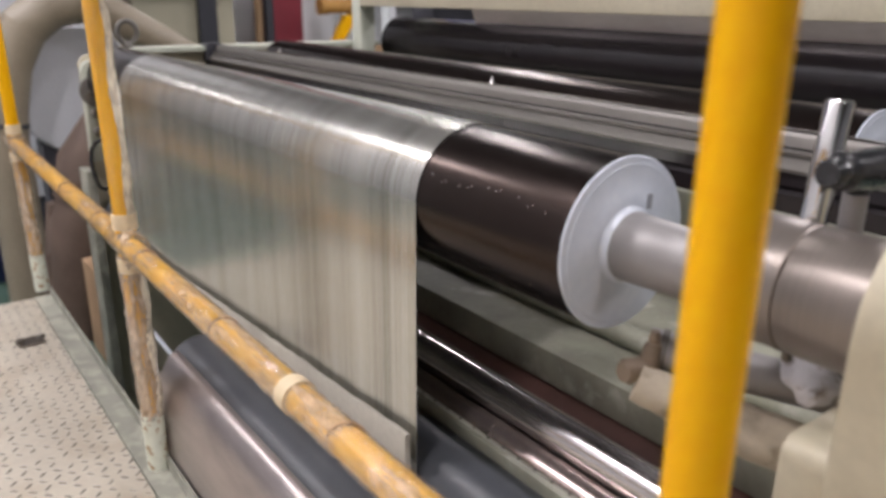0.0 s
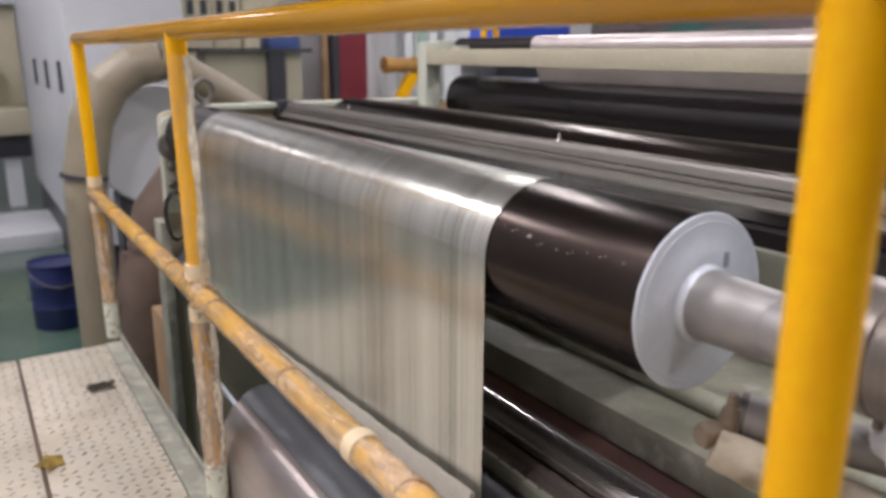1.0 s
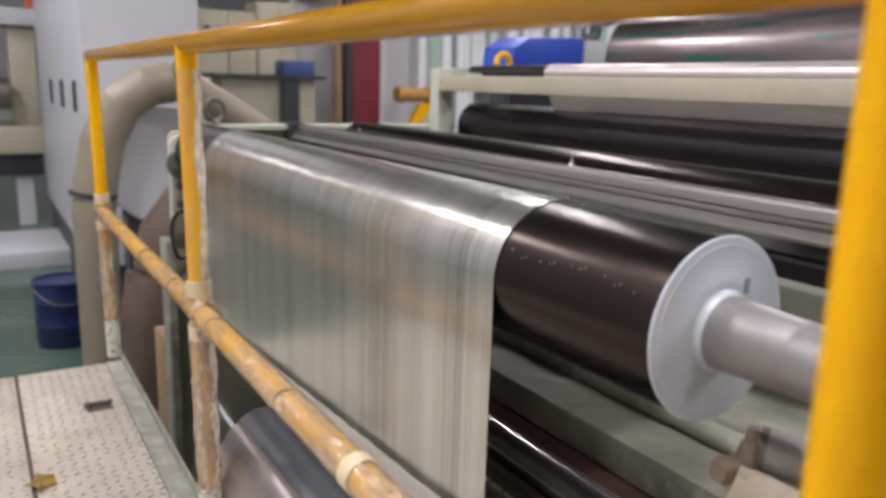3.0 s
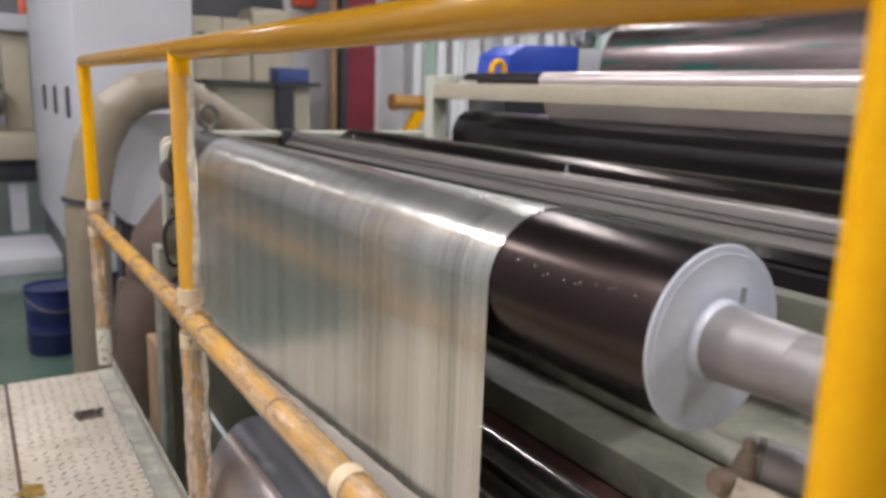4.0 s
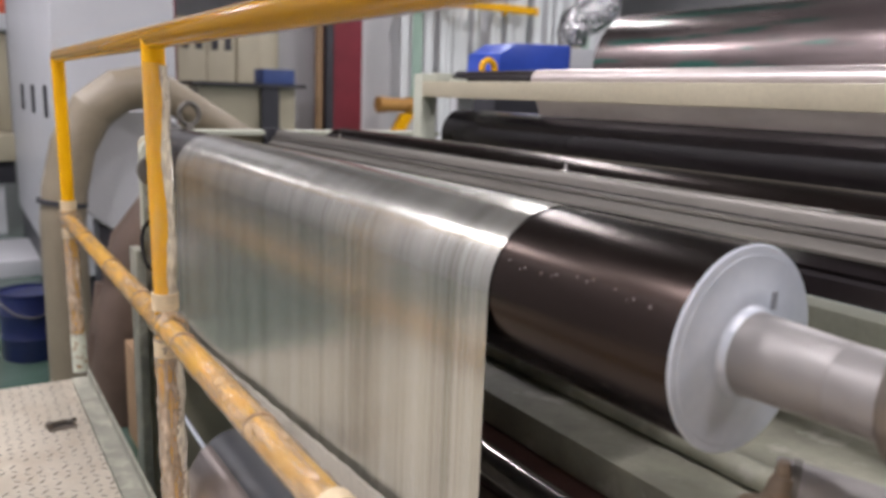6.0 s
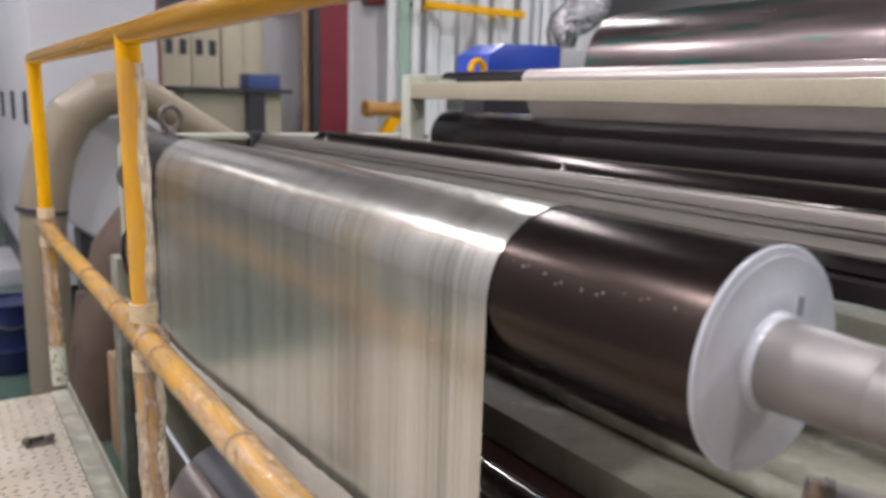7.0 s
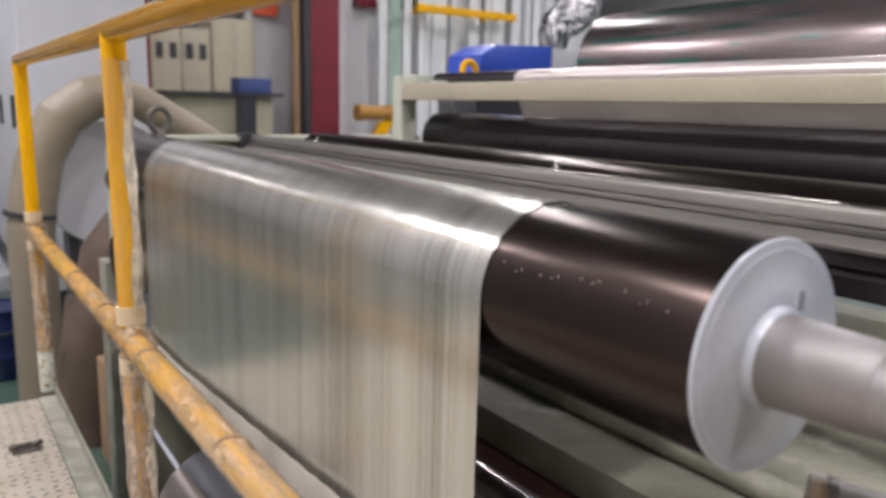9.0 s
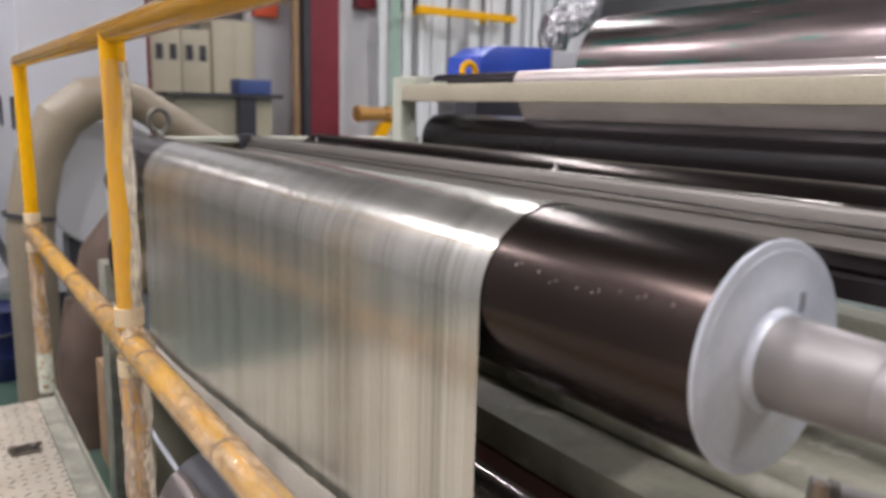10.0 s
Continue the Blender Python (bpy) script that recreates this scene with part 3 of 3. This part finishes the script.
# ---- beams and rollers below ----
def strip():
    """A khaki strip in front of the film, put in for its own paler foot, falling slightly towards the far frame; its
    edge is uneven.
    """
    bm = bmesh.new()
    n, rows = 80, []
    rng = random.Random(17)
    for i in range(n + 1):
        y = 0.832 + (2.71 - 0.832) * i / n
        top = 0.896 - 0.066 * min(1, (y - 0.83) / 1.15) + rng.uniform(-0.0025, 0.001)
        rows.append([bm.verts.new(p) for p in ((0.553, y, top - 0.066), (0.553, y, top - 0.003), (0.555, y, top), (0.562, y, top - 0.002), (0.562, y, top - 0.066))])
    for p, q in zip(rows, rows[1:]):
        for k in range(5):
            bm.faces.new((p[k], p[(k + 1) % 5], q[(k + 1) % 5], q[k]))
    bm.faces.new(rows[0])
    bm.faces.new(rows[-1])
    return bm


# tone of the film's pale foot below the dark reflection
M["khaki"] = material("khaki_film_foot", (0.40, 0.375, 0.32), 0.6, vary=0.08, scale=5, bump=0.15)
thing("film_foot_strip", strip(), "khaki", "khaki strip standing in for the paler foot of the film", "strip")
thing("inner_beam", box(1.40, 1.48, 0.24, 2.76, 0.956, 1.115, 0.012), "palegreen", "pale green cross beam beneath the second roller", "beam")
thing("green_cross_beam", box(0.838, 1.45, 0.24, 2.76, 0.895, 0.955, 0.004), "green", "grey green painted cross beam with paler blotches", "beam")
thing("oily_tray", box(0.795, 1.40, 0.24, 2.76, 0.78, 0.893, 0.002), "darkred", "oily dark red plate along the cross beam", "plate")
thing("green_pipe", tube(line((0.958, 0.3, 0.9745), (0.958, 2.76, 0.9745), 4), 0.019, 20), "green", "grey green pipe lying along the cross beam", "pipe")
nip = roller("nip_roller", "small dark chromed roller below the guide roller", 0.030, 2.3, "darkchrome", 0.015, False)
nip.matrix_basis = pose(0.75, 0.40, 0.891)
brown_roll = roller("spreader_roller", "small brown oily roller beside the chromed one", 0.026, 2.3, "brownchrome", 0.012, False)
brown_roll.matrix_basis = pose(0.708, 0.40, 0.851)
lip = thing("drip_lip", None, "", "narrow green steel lip along the lower roller", "lip")
part("lip_plate", prism([(0.672, 0.78), (0.664, 0.868), (0.668, 0.872), (0.682, 0.866), (0.682, 0.86), (0.678, 0.78)], 0.3, 2.7), "green", lip)
for i in range(40):
    part("rivet", lathe([(-0.001, 0.0028), (0.0012, 0.0024), (0.002, 0.001)], 8, "Z"), "glint", lip).location = (0.675, 0.4 + 0.035 * i, 0.869)

guard = thing("guard_sheet", None, "", "sloping stainless guard sheet beside the lower roller", "guard sheet")
part("sheet_plate", sheet([(0.461, 0.748), (0.456, 0.759), (0.448, 0.7585), (0.432, 0.748), (0.412, 0.715), (0.399, 0.65), (0.395, 0.56), (0.394, 0.44)], 0.2, 1.60, 0.002, 8), "guard", guard)
part("white_rod", tube([(0.56, 2.3, 0.556), (0.56, 2.0, 0.544), (0.50, 1.62, 0.60), (0.45, 1.58, 0.75)], 0.007, 10), "disc", guard, "thin white rod")
dark_roll = roller("rubber_roller", "slate rubber roller beneath the handrail", 0.078, 1.44, "slate", 0.03, False)
dark_roll.matrix_basis = pose(0.516, 0.2, 0.688)

# ---- grooved steel bar ----
bar_profile = [(1.0, 1.313), (1.0, 1.318), (1.006, 1.3215), (1.006, 1.3235), (1.010, 1.3235), (1.013, 1.336), (1.016, 1.342), (1.019, 1.345), (1.034, 1.345), (1.034, 1.313)]
bar = thing("grooved_bar", None, "", "long brushed steel bar with grooves between the rollers", "bar")
part("bar_body", prism(bar_profile, 0.1, 2.78, 0.0), "steel", bar)
part("lower_strip", prism([(0.985, 1.293), (0.985, 1.298), (0.996, 1.3095), (1.0, 1.311), (1.02, 1.311), (1.02, 1.293)], 0.1, 2.78), "steel", bar)
# black strip added for the dark band under the bar, not a known part
part("dark_band_strip", prism([(0.992, 1.236), (0.990, 1.262), (0.996, 1.268), (0.990, 1.274), (0.992, 1.2915), (1.016, 1.2915), (1.016, 1.236)], 0.1, 2.76), "black", bar, "glossy black strip added for the dark band under the bar")
part("edge_strip", prism([(1.0165, 1.3452), (1.0165, 1.3468), (1.0205, 1.3468), (1.0205, 1.3452)], 0.1, 2.70), "chrome", bar, "thin polished edge strip")
# black strip laid in the groove puts the groove's shade into colour
part("seam", prism([(1.0052, 1.3216), (1.0052, 1.3234), (1.0098, 1.3240), (1.0098, 1.3236)], 0.1, 2.70), "knob", bar, "dark seam")
part("end_block", box(0.982, 1.036, 2.70, 2.745, 1.29, 1.349, 0.003), "dark", bar, "dark end block")
for y in (1.21, 2.2, 0.4):
    part("nipple", lathe([(1.344, 0.008), (1.350, 0.008), (1.351, 0.004), (1.362, 0.003)], 10, "Z"), "chrome", bar).location = (1.023, y, 0)

second = roller("guide_roller", "dark bronze guide roller behind the grooved bar", 0.088, 2.15, "roller", 0.03)
second.matrix_basis = pose(1.27, 0.557, 1.264)

black = roller("black_roller", "large black rubber roller under the cream beam", 0.096, 2.5, "black", 0.03)
black.matrix_basis = pose(1.79, 0.2, 1.335)

# film behind the cream beam, up to the wound roll
web = thing("film_web", None, "", "pinkish silver film web running behind the cream beam", "plastic film")
part("rising_span", sheet([(1.752, 1.4242), (1.728, 1.48), (1.7055, 1.535)] + arc(1.735, 1.545, 0.0306, 180, 95, 12), -0.3, 2.17, 0.0006, 30), "film_matte", web)
part("upper_span", sheet([(1.7322, 1.5757), (1.93, 1.54), (2.125, 1.505)], -0.3, 2.17, 0.0006, 30), "film_matte", web)
idler = roller("idler_roller", "thin dark idler roller behind the cream beam", 0.030, 2.95, "black", 0.012, False)
idler.matrix_basis = pose(1.735, -0.3, 1.545)
for y in (-0.25, 2.6):
    part("bearing_block", box(-0.084, 0.02, y + 0.25, y + 0.29, -0.03, 0.0, 0.003), "palegreen", idler)
wound = thing("film_roll", None, "", "large wound roll of shiny metallised film", "film roll", at=pose(2.31, -0.3, 1.60))
part("wound_film", lathe([(0, 0.06), (0, 0.21), (2.6, 0.21), (2.6, 0.06)], 96), "wound", wound)
part("core", lathe([(-0.1, 0.05), (2.7, 0.05)], 32), "carton", wound)

# ---- blue drive and fittings at the far frame ----
drive = thing("drive_cover", None, "", "blue painted drive cover on the far side frame", "machine cover")
bm = prism([(1.97, 1.575), (2.36, 1.575), (2.36, 1.715), (2.06, 1.705), (1.98, 1.66)], 2.72, 2.95, 0.01)
part("cover", bm, "blue", drive)
part("side_panel", box(2.365, 2.56, 2.72, 2.95, 1.575, 1.705, 0.006), "white", drive, "white side panel")
part("cover_base", box(1.95, 2.6, 2.7, 2.98, 0, 1.574, 0.01), "dark", drive)
hook = thing("lifting_hook", tube([(1.91 + 0.032 * math.cos(a), 2.70, 1.592 + 0.036 * math.sin(a)) for a in (math.radians(-35 + 21 * k) for k in range(13))], 0.013, 12), "yellow", "yellow steel hook at the frame", "hook")
eye = thing("eye_bolt", None, "", "galvanised lifting eye bolt on the side frame", "eye bolt", at=pose(0.735, 2.76, 1.335))
part("eye", tube([(0.032 * math.cos(a), 0, 0.055 + 0.036 * math.sin(a)) for a in (2 * math.pi * k / 24 for k in range(24))], 0.009, 12, closed=True), "steel", eye)
part("shank", lathe([(0, 0.016), (0.012, 0.016), (0.022, 0.01)], 16, "Z"), "steel", eye)

# ---- near end: rod, clamp handle, valve ----
rod = thing("guide_rod", tube([(0.748, 0.38, 1.24), (0.7706, 0.38, 1.421), (0.771, 0.38, 1.424)], [0.0140, 0.0140, 0.012], 32), "chrome", "polished steel rod standing beside the bearing housing", "rod")
clamp = thing("clamp_handle", None, "", "black clamp handle on a steel stem", "handle")
part("grip", lathe([(0, 0.011), (0.003, 0.0135), (0.022, 0.0135), (0.026, 0.018), (0.06, 0.0205), (0.13, 0.0205), (0.135, 0.016)], 24, "X"), "knob", clamp).matrix_basis = pose(0.668, 0.33, 1.372, 0, 4, 0)
part("stem", lathe([(1.30, 0.0115), (1.345, 0.0115)], 16, "Z"), "shaft", clamp).location = (0.728, 0.33, 0)

valve = thing("drain_valve", None, "", "stained brass valve with a cloth lagged hose", "valve")
part("valve_body", tube([(0.674, 0.50, 1.102), (0.673, 0.50, 1.116), (0.674, 0.498, 1.134), (0.675, 0.498, 1.141)], [0.0145, 0.013, 0.0105, 0.009], 14, 0.001, 3), "rag", valve)
part("valve_stem", lathe([(1.136, 0.0065), (1.148, 0.007), (1.156, 0.005)], 12, "Z"), "rag", valve).location = (0.675, 0.498, 0)
part("valve_cap", tube([(0.676, 0.50, 1.116), (0.656, 0.504, 1.112), (0.641, 0.507, 1.111), (0.636, 0.508, 1.111)], [0.010, 0.0125, 0.0148, 0.012], 16, 0.001, 8), "rag", valve)
part("lagged_hose", tube(line((0.652, 0.50, 1.098), (0.718, 0.40, 1.062), 8) + line((0.724, 0.388, 1.058), (0.80, 0.24, 1.03), 8), [0.023 + 0.0007 * i for i in range(18)], 18, 0.0014, 9), "lagging", valve, "cloth lagged hose")
part("steel_pipe", tube(line((0.688, 0.515, 1.126), (0.80, 0.33, 1.106), 6), 0.024, 24), "shaft", valve, "satin steel pipe")
part("pipe_ring", tube([(0.695, 0.5034, 1.1247), (0.699, 0.4968, 1.124)], 0.0262, 24), "steel", valve)
bm = bmesh.new()
bmesh.ops.create_icosphere(bm, subdivisions=3, radius=1)
for v in bm.verts:
    v.co = Vector((v.co.x * 0.045, v.co.y * 0.03, v.co.z * 0.022)) * (1 + 0.35 * noise.noise(v.co * 1.7))
M["cloth"] = material("white_cotton_rag", (0.68, 0.66, 0.68), 0.9, vary=0.15, scale=25, second=(0.35, 0.3, 0.28), bump=0.5)
thing("cleaning_rag", bm, "cloth", "crumpled white cleaning rag lying on the pipe", "rag", at=pose(0.775, 0.365, 1.128, 0, -10, 40))

# ---- duct and blower beyond the machine ----
duct = thing("air_duct", None, "", "tan painted round air duct bending over a blower", "duct")
DY = 4.0


def mitred(route, a, b, y, r, seg=32):
    """One straight piece of a bent round duct, cut on the mitre at both ends."""
    bm = bmesh.new()
    along = Vector((b[0] - a[0], 0, b[1] - a[1])).normalized()
    side = Vector((along.z, 0, -along.x))
    rings = []
    for p in (a, b):
        i = route.index(p)
        back = Vector((p[0] - route[i - 1][0], 0, p[1] - route[i - 1][1])).normalized() if i else along
        ahead = Vector((route[i + 1][0] - p[0], 0, route[i + 1][1] - p[1])).normalized() if i + 1 < len(route) else along
        cut = (back + ahead).normalized()
        ring = []
        for k in range(seg):
            u, v = r * math.cos(2 * math.pi * k / seg), r * math.sin(2 * math.pi * k / seg)
            slide = -u * side.dot(cut) / along.dot(cut)
            ring.append(bm.verts.new(Vector((p[0], y, p[1])) + side * u + Vector((0, v, 0)) + along * slide))
        rings.append(ring)
    for k in range(seg):
        bm.faces.new((rings[0][k], rings[0][(k + 1) % seg], rings[1][(k + 1) % seg], rings[1][k]))
    return bm


path = [(0.475, 0.0), (0.475, 0.25), (0.475, 0.85), (0.49, 1.0), (0.535, 1.2), (0.62, 1.36), (0.74, 1.45), (0.86, 1.475)]
for a, b in zip(path[1:], path[2:]):
    part("duct_segment", mitred(path, a, b, DY, 0.098), "duct", duct)
part("duct_pipe", tube([(0.475, DY, 0.0), (0.475, DY, 0.25)], 0.098, 28), "duct", duct)
part("duct_pipe", tube([(0.86, DY, 1.475), (0.95, DY, 1.45), (1.32, DY, 1.22), (1.6, DY, 1.05)], 0.08, 24), "duct", duct)
part("clamp_ring", tube([(0.475, DY, 0.93), (0.478, DY, 0.95)], 0.108, 28), "dark", duct)
part("clamp_ring", tube([(0.86, DY, 1.475), (0.875, DY, 1.472)], 0.104, 28), "duct", duct)
blower = thing("blower", None, "", "white round blower casing inside the bend of the duct", "blower", at=pose(0.85, 4.15, 1.05))
part("casing", lathe([(0, 0.30), (0.01, 0.31), (0.2, 0.31), (0.21, 0.30)], 48), "white", blower)
part("blower_stand", box(-0.2, 0.2, 0.02, 0.2, -1.05, -0.25), "dark", blower)
tarp = thing("tarpaulin", None, "", "dark brown sheet hanging in folds beside the duct", "sheet")
part("upper_fold", tube([(0.98, 3.6, 1.28), (0.86, 3.62, 1.0), (0.76, 3.63, 0.78), (0.70, 3.64, 0.62)], [0.05, 0.11, 0.15, 0.13], 18, 0.008, 2), "brown", tarp)
part("lower_fold", tube([(0.73, 3.66, 0.70), (0.69, 3.66, 0.5), (0.66, 3.66, 0.25), (0.65, 3.66, 0.0)], [0.12, 0.15, 0.16, 0.16], 18, 0.008, 7), "brown", tarp)
part("side_fold", tube([(0.60, 3.68, 0.62), (0.57, 3.68, 0.3), (0.56, 3.68, 0.0)], [0.05, 0.08, 0.09], 14, 0.006, 9), "brown", tarp)
thing("carton", box(0.62, 0.85, 3.2, 3.45, 0, 0.42, 0.004), "carton", "brown cardboard carton on the floor", "box")

# ---- far things in the hall ----
cab = thing("switch_cabinet", None, "", "tall white switch cabinet with dark door handles", "cabinet")
part("body", box(0.58, 1.25, 5.0, 8.2, 0.35, 2.9, 0.01), "white", cab)
part("plinth", box(0.6, 1.22, 5.02, 8.15, 0, 0.348), "dark", cab)
for y in (5.35, 6.1, 6.9):
    part("handle", box(0.562, 0.578, y, y + 0.06, 1.27, 1.46, 0.004), "dark", cab)
drum = thing("paint_drum", None, "", "navy blue steel drum on the green floor", "drum", at=pose(0.37, 4.72, 0))
part("drum_body", lathe([(0, 0.145), (0.01, 0.15), (0.12, 0.15), (0.125, 0.153), (0.13, 0.15), (0.25, 0.15), (0.255, 0.153), (0.26, 0.15), (0.36, 0.15), (0.365, 0.155), (0.372, 0.155), (0.372, 0.147), (0.36, 0.145)], 48, "Z"), "navy", drum)
part("drum_handle", tube([(0.155 * math.cos(a), 0.155 * math.sin(a), 0.33 - 0.08 * math.sin(a * 1.0) ** 2) for a in (math.pi + math.pi * k / 12 for k in range(13))], 0.004, 8), "steel", drum)

column = thing("steel_column", None, "", "maroon painted steel column in the hall", "column")
part("flange", box(4.13, 4.51, 9.0, 9.03, 0, 6), "redcol", column)
part("flange", box(4.13, 4.51, 9.32, 9.35, 0, 6), "redcol", column)
part("cable_tray", box(4.04, 4.125, 9.0, 9.1, 0, 6), "dark", column, "dark cable tray")
part("web", box(4.31, 4.34, 9.03, 9.32, 0, 6), "redcol", column)
thing("downpipe", tube([(3.975, 9.1, 0), (3.975, 9.1, 6)], 0.05, 16), "carton", "brown pipe running up beside the column", "pipe")
thing("partition_wall", box(3.55, 9.5, 9.6, 9.7, 0, 4.5), "wall", "white partition wall behind the machine", "wall", kind="structure")
desk = thing("work_bench", None, "", "dark topped bench with a blue crate", "bench")
part("bench_top", box(2.3, 3.6, 8.6, 9.2, 1.515, 1.555), "dark", desk)
part("bench_panel", box(2.4, 3.5, 8.7, 9.1, 0, 1.513), "cream", desk)
part("bench_leg", box(3.08, 3.28, 8.62, 8.69, 0.9, 1.513), "dark", desk)
thing("crate", box(3.12, 3.5, 8.7, 9.0, 1.557, 1.72, 0.01), "crateblue", "blue plastic crate on the bench", "crate")
for x, w, top, meters in ((2.36, 0.33, 2.28, 2), (2.70, 0.33, 2.28, 2), (3.05, 0.52, 2.42, 0)):
    c = thing("control_cabinet", None, "", "cream control cabinet with dark meters" if meters else "plain cream control cabinet with two doors", "cabinet", "control cabinets")
    part("cabinet_body", box(x, x + w, 9.4, 9.9, 0, top, 0.01), "cream", c)
    for k in range(meters):
        part("meter", box(x + 0.05 + 0.155 * k, x + 0.125 + 0.155 * k, 9.385, 9.399, 1.93, 2.10), "dark", c)
    if not meters:
        for k in range(2):
            part("cabinet_door", box(x + 0.02 + 0.245 * k, x + 0.255 + 0.245 * k, 9.388, 9.399, 0.3, top - 0.06, 0.003), "cream", c)
thing("maroon_pole", box(2.17, 2.25, 9.0, 9.08, 0, 6), "redcol", "thin maroon steel pole in the hall", "pole")
M["ochre"] = material("ochre_roll_paper", (0.46, 0.24, 0.06), 0.6, vary=0.15, scale=12)
winch = thing("yellow_winch", None, "", "small yellow machine with an orange roll", "machine")
part("drum", lathe([(0, 0.10), (0.1, 0.10), (0.105, 0.085), (0.40, 0.085), (0.405, 0.10), (0.5, 0.10)], 24, "X"), "ochre", winch).location = (4.64, 8.8, 1.36)
part("stand", prism([(4.78, 0.9), (4.98, 1.26), (5.16, 1.26), (4.92, 0.9)], 8.75, 8.85), "yellow", winch)
part("table", box(4.5, 5.4, 8.5, 9.1, 0, 0.9), "carton", winch)

thing("curtain_rail", box(5.2, 8.7, 9.04, 9.598, 4.2, 4.26), "steel", "steel rail that carries the curtain strips", "rail")
rng = random.Random(12)
x = 5.22
while x < 8.6:
    w, d = rng.uniform(0.07, 0.16), rng.uniform(0, 0.25)
    thing("curtain_strip", box(x, x + w, 9.1 + d, 9.11 + d, rng.choice((0.8, 0.9, 1.2)), 4.2), "curtain" if rng.random() < 0.75 else "curtain_green", "clear plastic curtain strip hanging from the rail", "curtain", "curtain strips")
    x += w + rng.uniform(0.0, 0.08)
foil = thing("foil_duct", None, "", "flexible duct wrapped in crinkled silver foil", "duct")
part("foil_bend", tube([(2.66, 3.05, 1.74), (2.66, 3.05, 1.80), (2.69, 3.05, 1.85), (2.75, 3.05, 1.89), (2.84, 3.05, 1.92), (2.90, 3.05, 2.1), (2.92, 3.05, 2.5)], [0.06, 0.075, 0.085, 0.085, 0.08, 0.075, 0.075], 26, 0.012, 21), "foil", foil)
part("duct_stub", tube([(2.66, 3.06, 0.0), (2.66, 3.06, 1.74)], 0.05, 20), "cream", foil)
rail = thing("crane_rail", None, "", "yellow overhead rail along the partition wall", "rail")
part("rail_beam", box(5.6, 7.25, 8.93, 9.0, 2.66, 2.76, 0.005), "yellow", rail)
for x in (5.8, 7.05):
    part("rail_bracket", box(x, x + 0.06, 9.0, 9.598, 2.68, 2.74), "yellow", rail)
# machines across the hall
coater = thing("coating_machine", None, "", "cream coating machine with a dark base across the hall", "machine")
part("machine_table", box(-0.9, 0.62, 8.6, 10.2, 0.72, 0.98, 0.02), "cream", coater)
part("machine_base", box(-0.9, 0.60, 8.7, 10.1, 0.5, 0.718, 0.01), "dark", coater)
part("machine_leg", box(0.35, 0.5, 8.75, 8.9, 0, 0.498), "white", coater)
part("machine_leg", box(-0.5, -0.35, 8.75, 8.9, 0, 0.498), "white", coater)
part("machine_post", box(0.38, 0.62, 9.0, 9.3, 0.982, 1.95, 0.02), "cream", coater)
part("machine_post", box(0.0, 0.18, 9.0, 9.3, 0.982, 2.4, 0.02), "dark", coater)
part("machine_head", box(-0.9, 0.68, 8.9, 9.5, 1.955, 2.12, 0.02), "white", coater)
part("machine_roll", lathe([(-0.9, 0.16), (0.36, 0.16)], 32, "X"), "steel", coater).location = (0, 8.85, 1.3)
part("signal_light", lathe([(2.12, 0.035), (2.26, 0.035), (2.28, 0.02)], 16, "Z"), "orange", coater, "red signal light").location = (0.6, 9.0, 0)
thing("pallet", box(-0.6, 0.62, 6.7, 7.7, 0, 0.13, 0.01), "white", "pale pallet lying on the green floor", "pallet")
for k, (x, z) in enumerate(((3.62, 2.5), (5.0, 2.72), (5.62, 2.75))):
    thing("wall_box", box(x, x + 0.28, 9.45, 9.598, z, z + 0.35, 0.01), ("orange", "redcol", "dark")[k], "small fire equipment box fixed high up", "box")


# ---- what moves ----
def motions():
    steps = range(101)
    for ob, x, y, z, rate in ((main_shell, 0, 0, 0, -60), (lower, LOW_X, 0.45, LOW_Z, 80), (second, 1.27, 0.557, 1.264, -85), (black, 1.79, 0.2, 1.335, 85), (nip, 0.75, 0.40, 0.891, -85), (brown_roll, 0.708, 0.40, 0.851, 85)):
        walk(ob, [(k / 10, pose(x, y, z) @ Matrix.Rotation(radians(rate * k), 4, "Y")) for k in steps])
    walk(running, [(k / 10, pose(0, 0.0008 * math.sin(2.1 * k) + 0.0007 * math.sin(5.3 * k + 1), 0)) for k in steps])


motions()
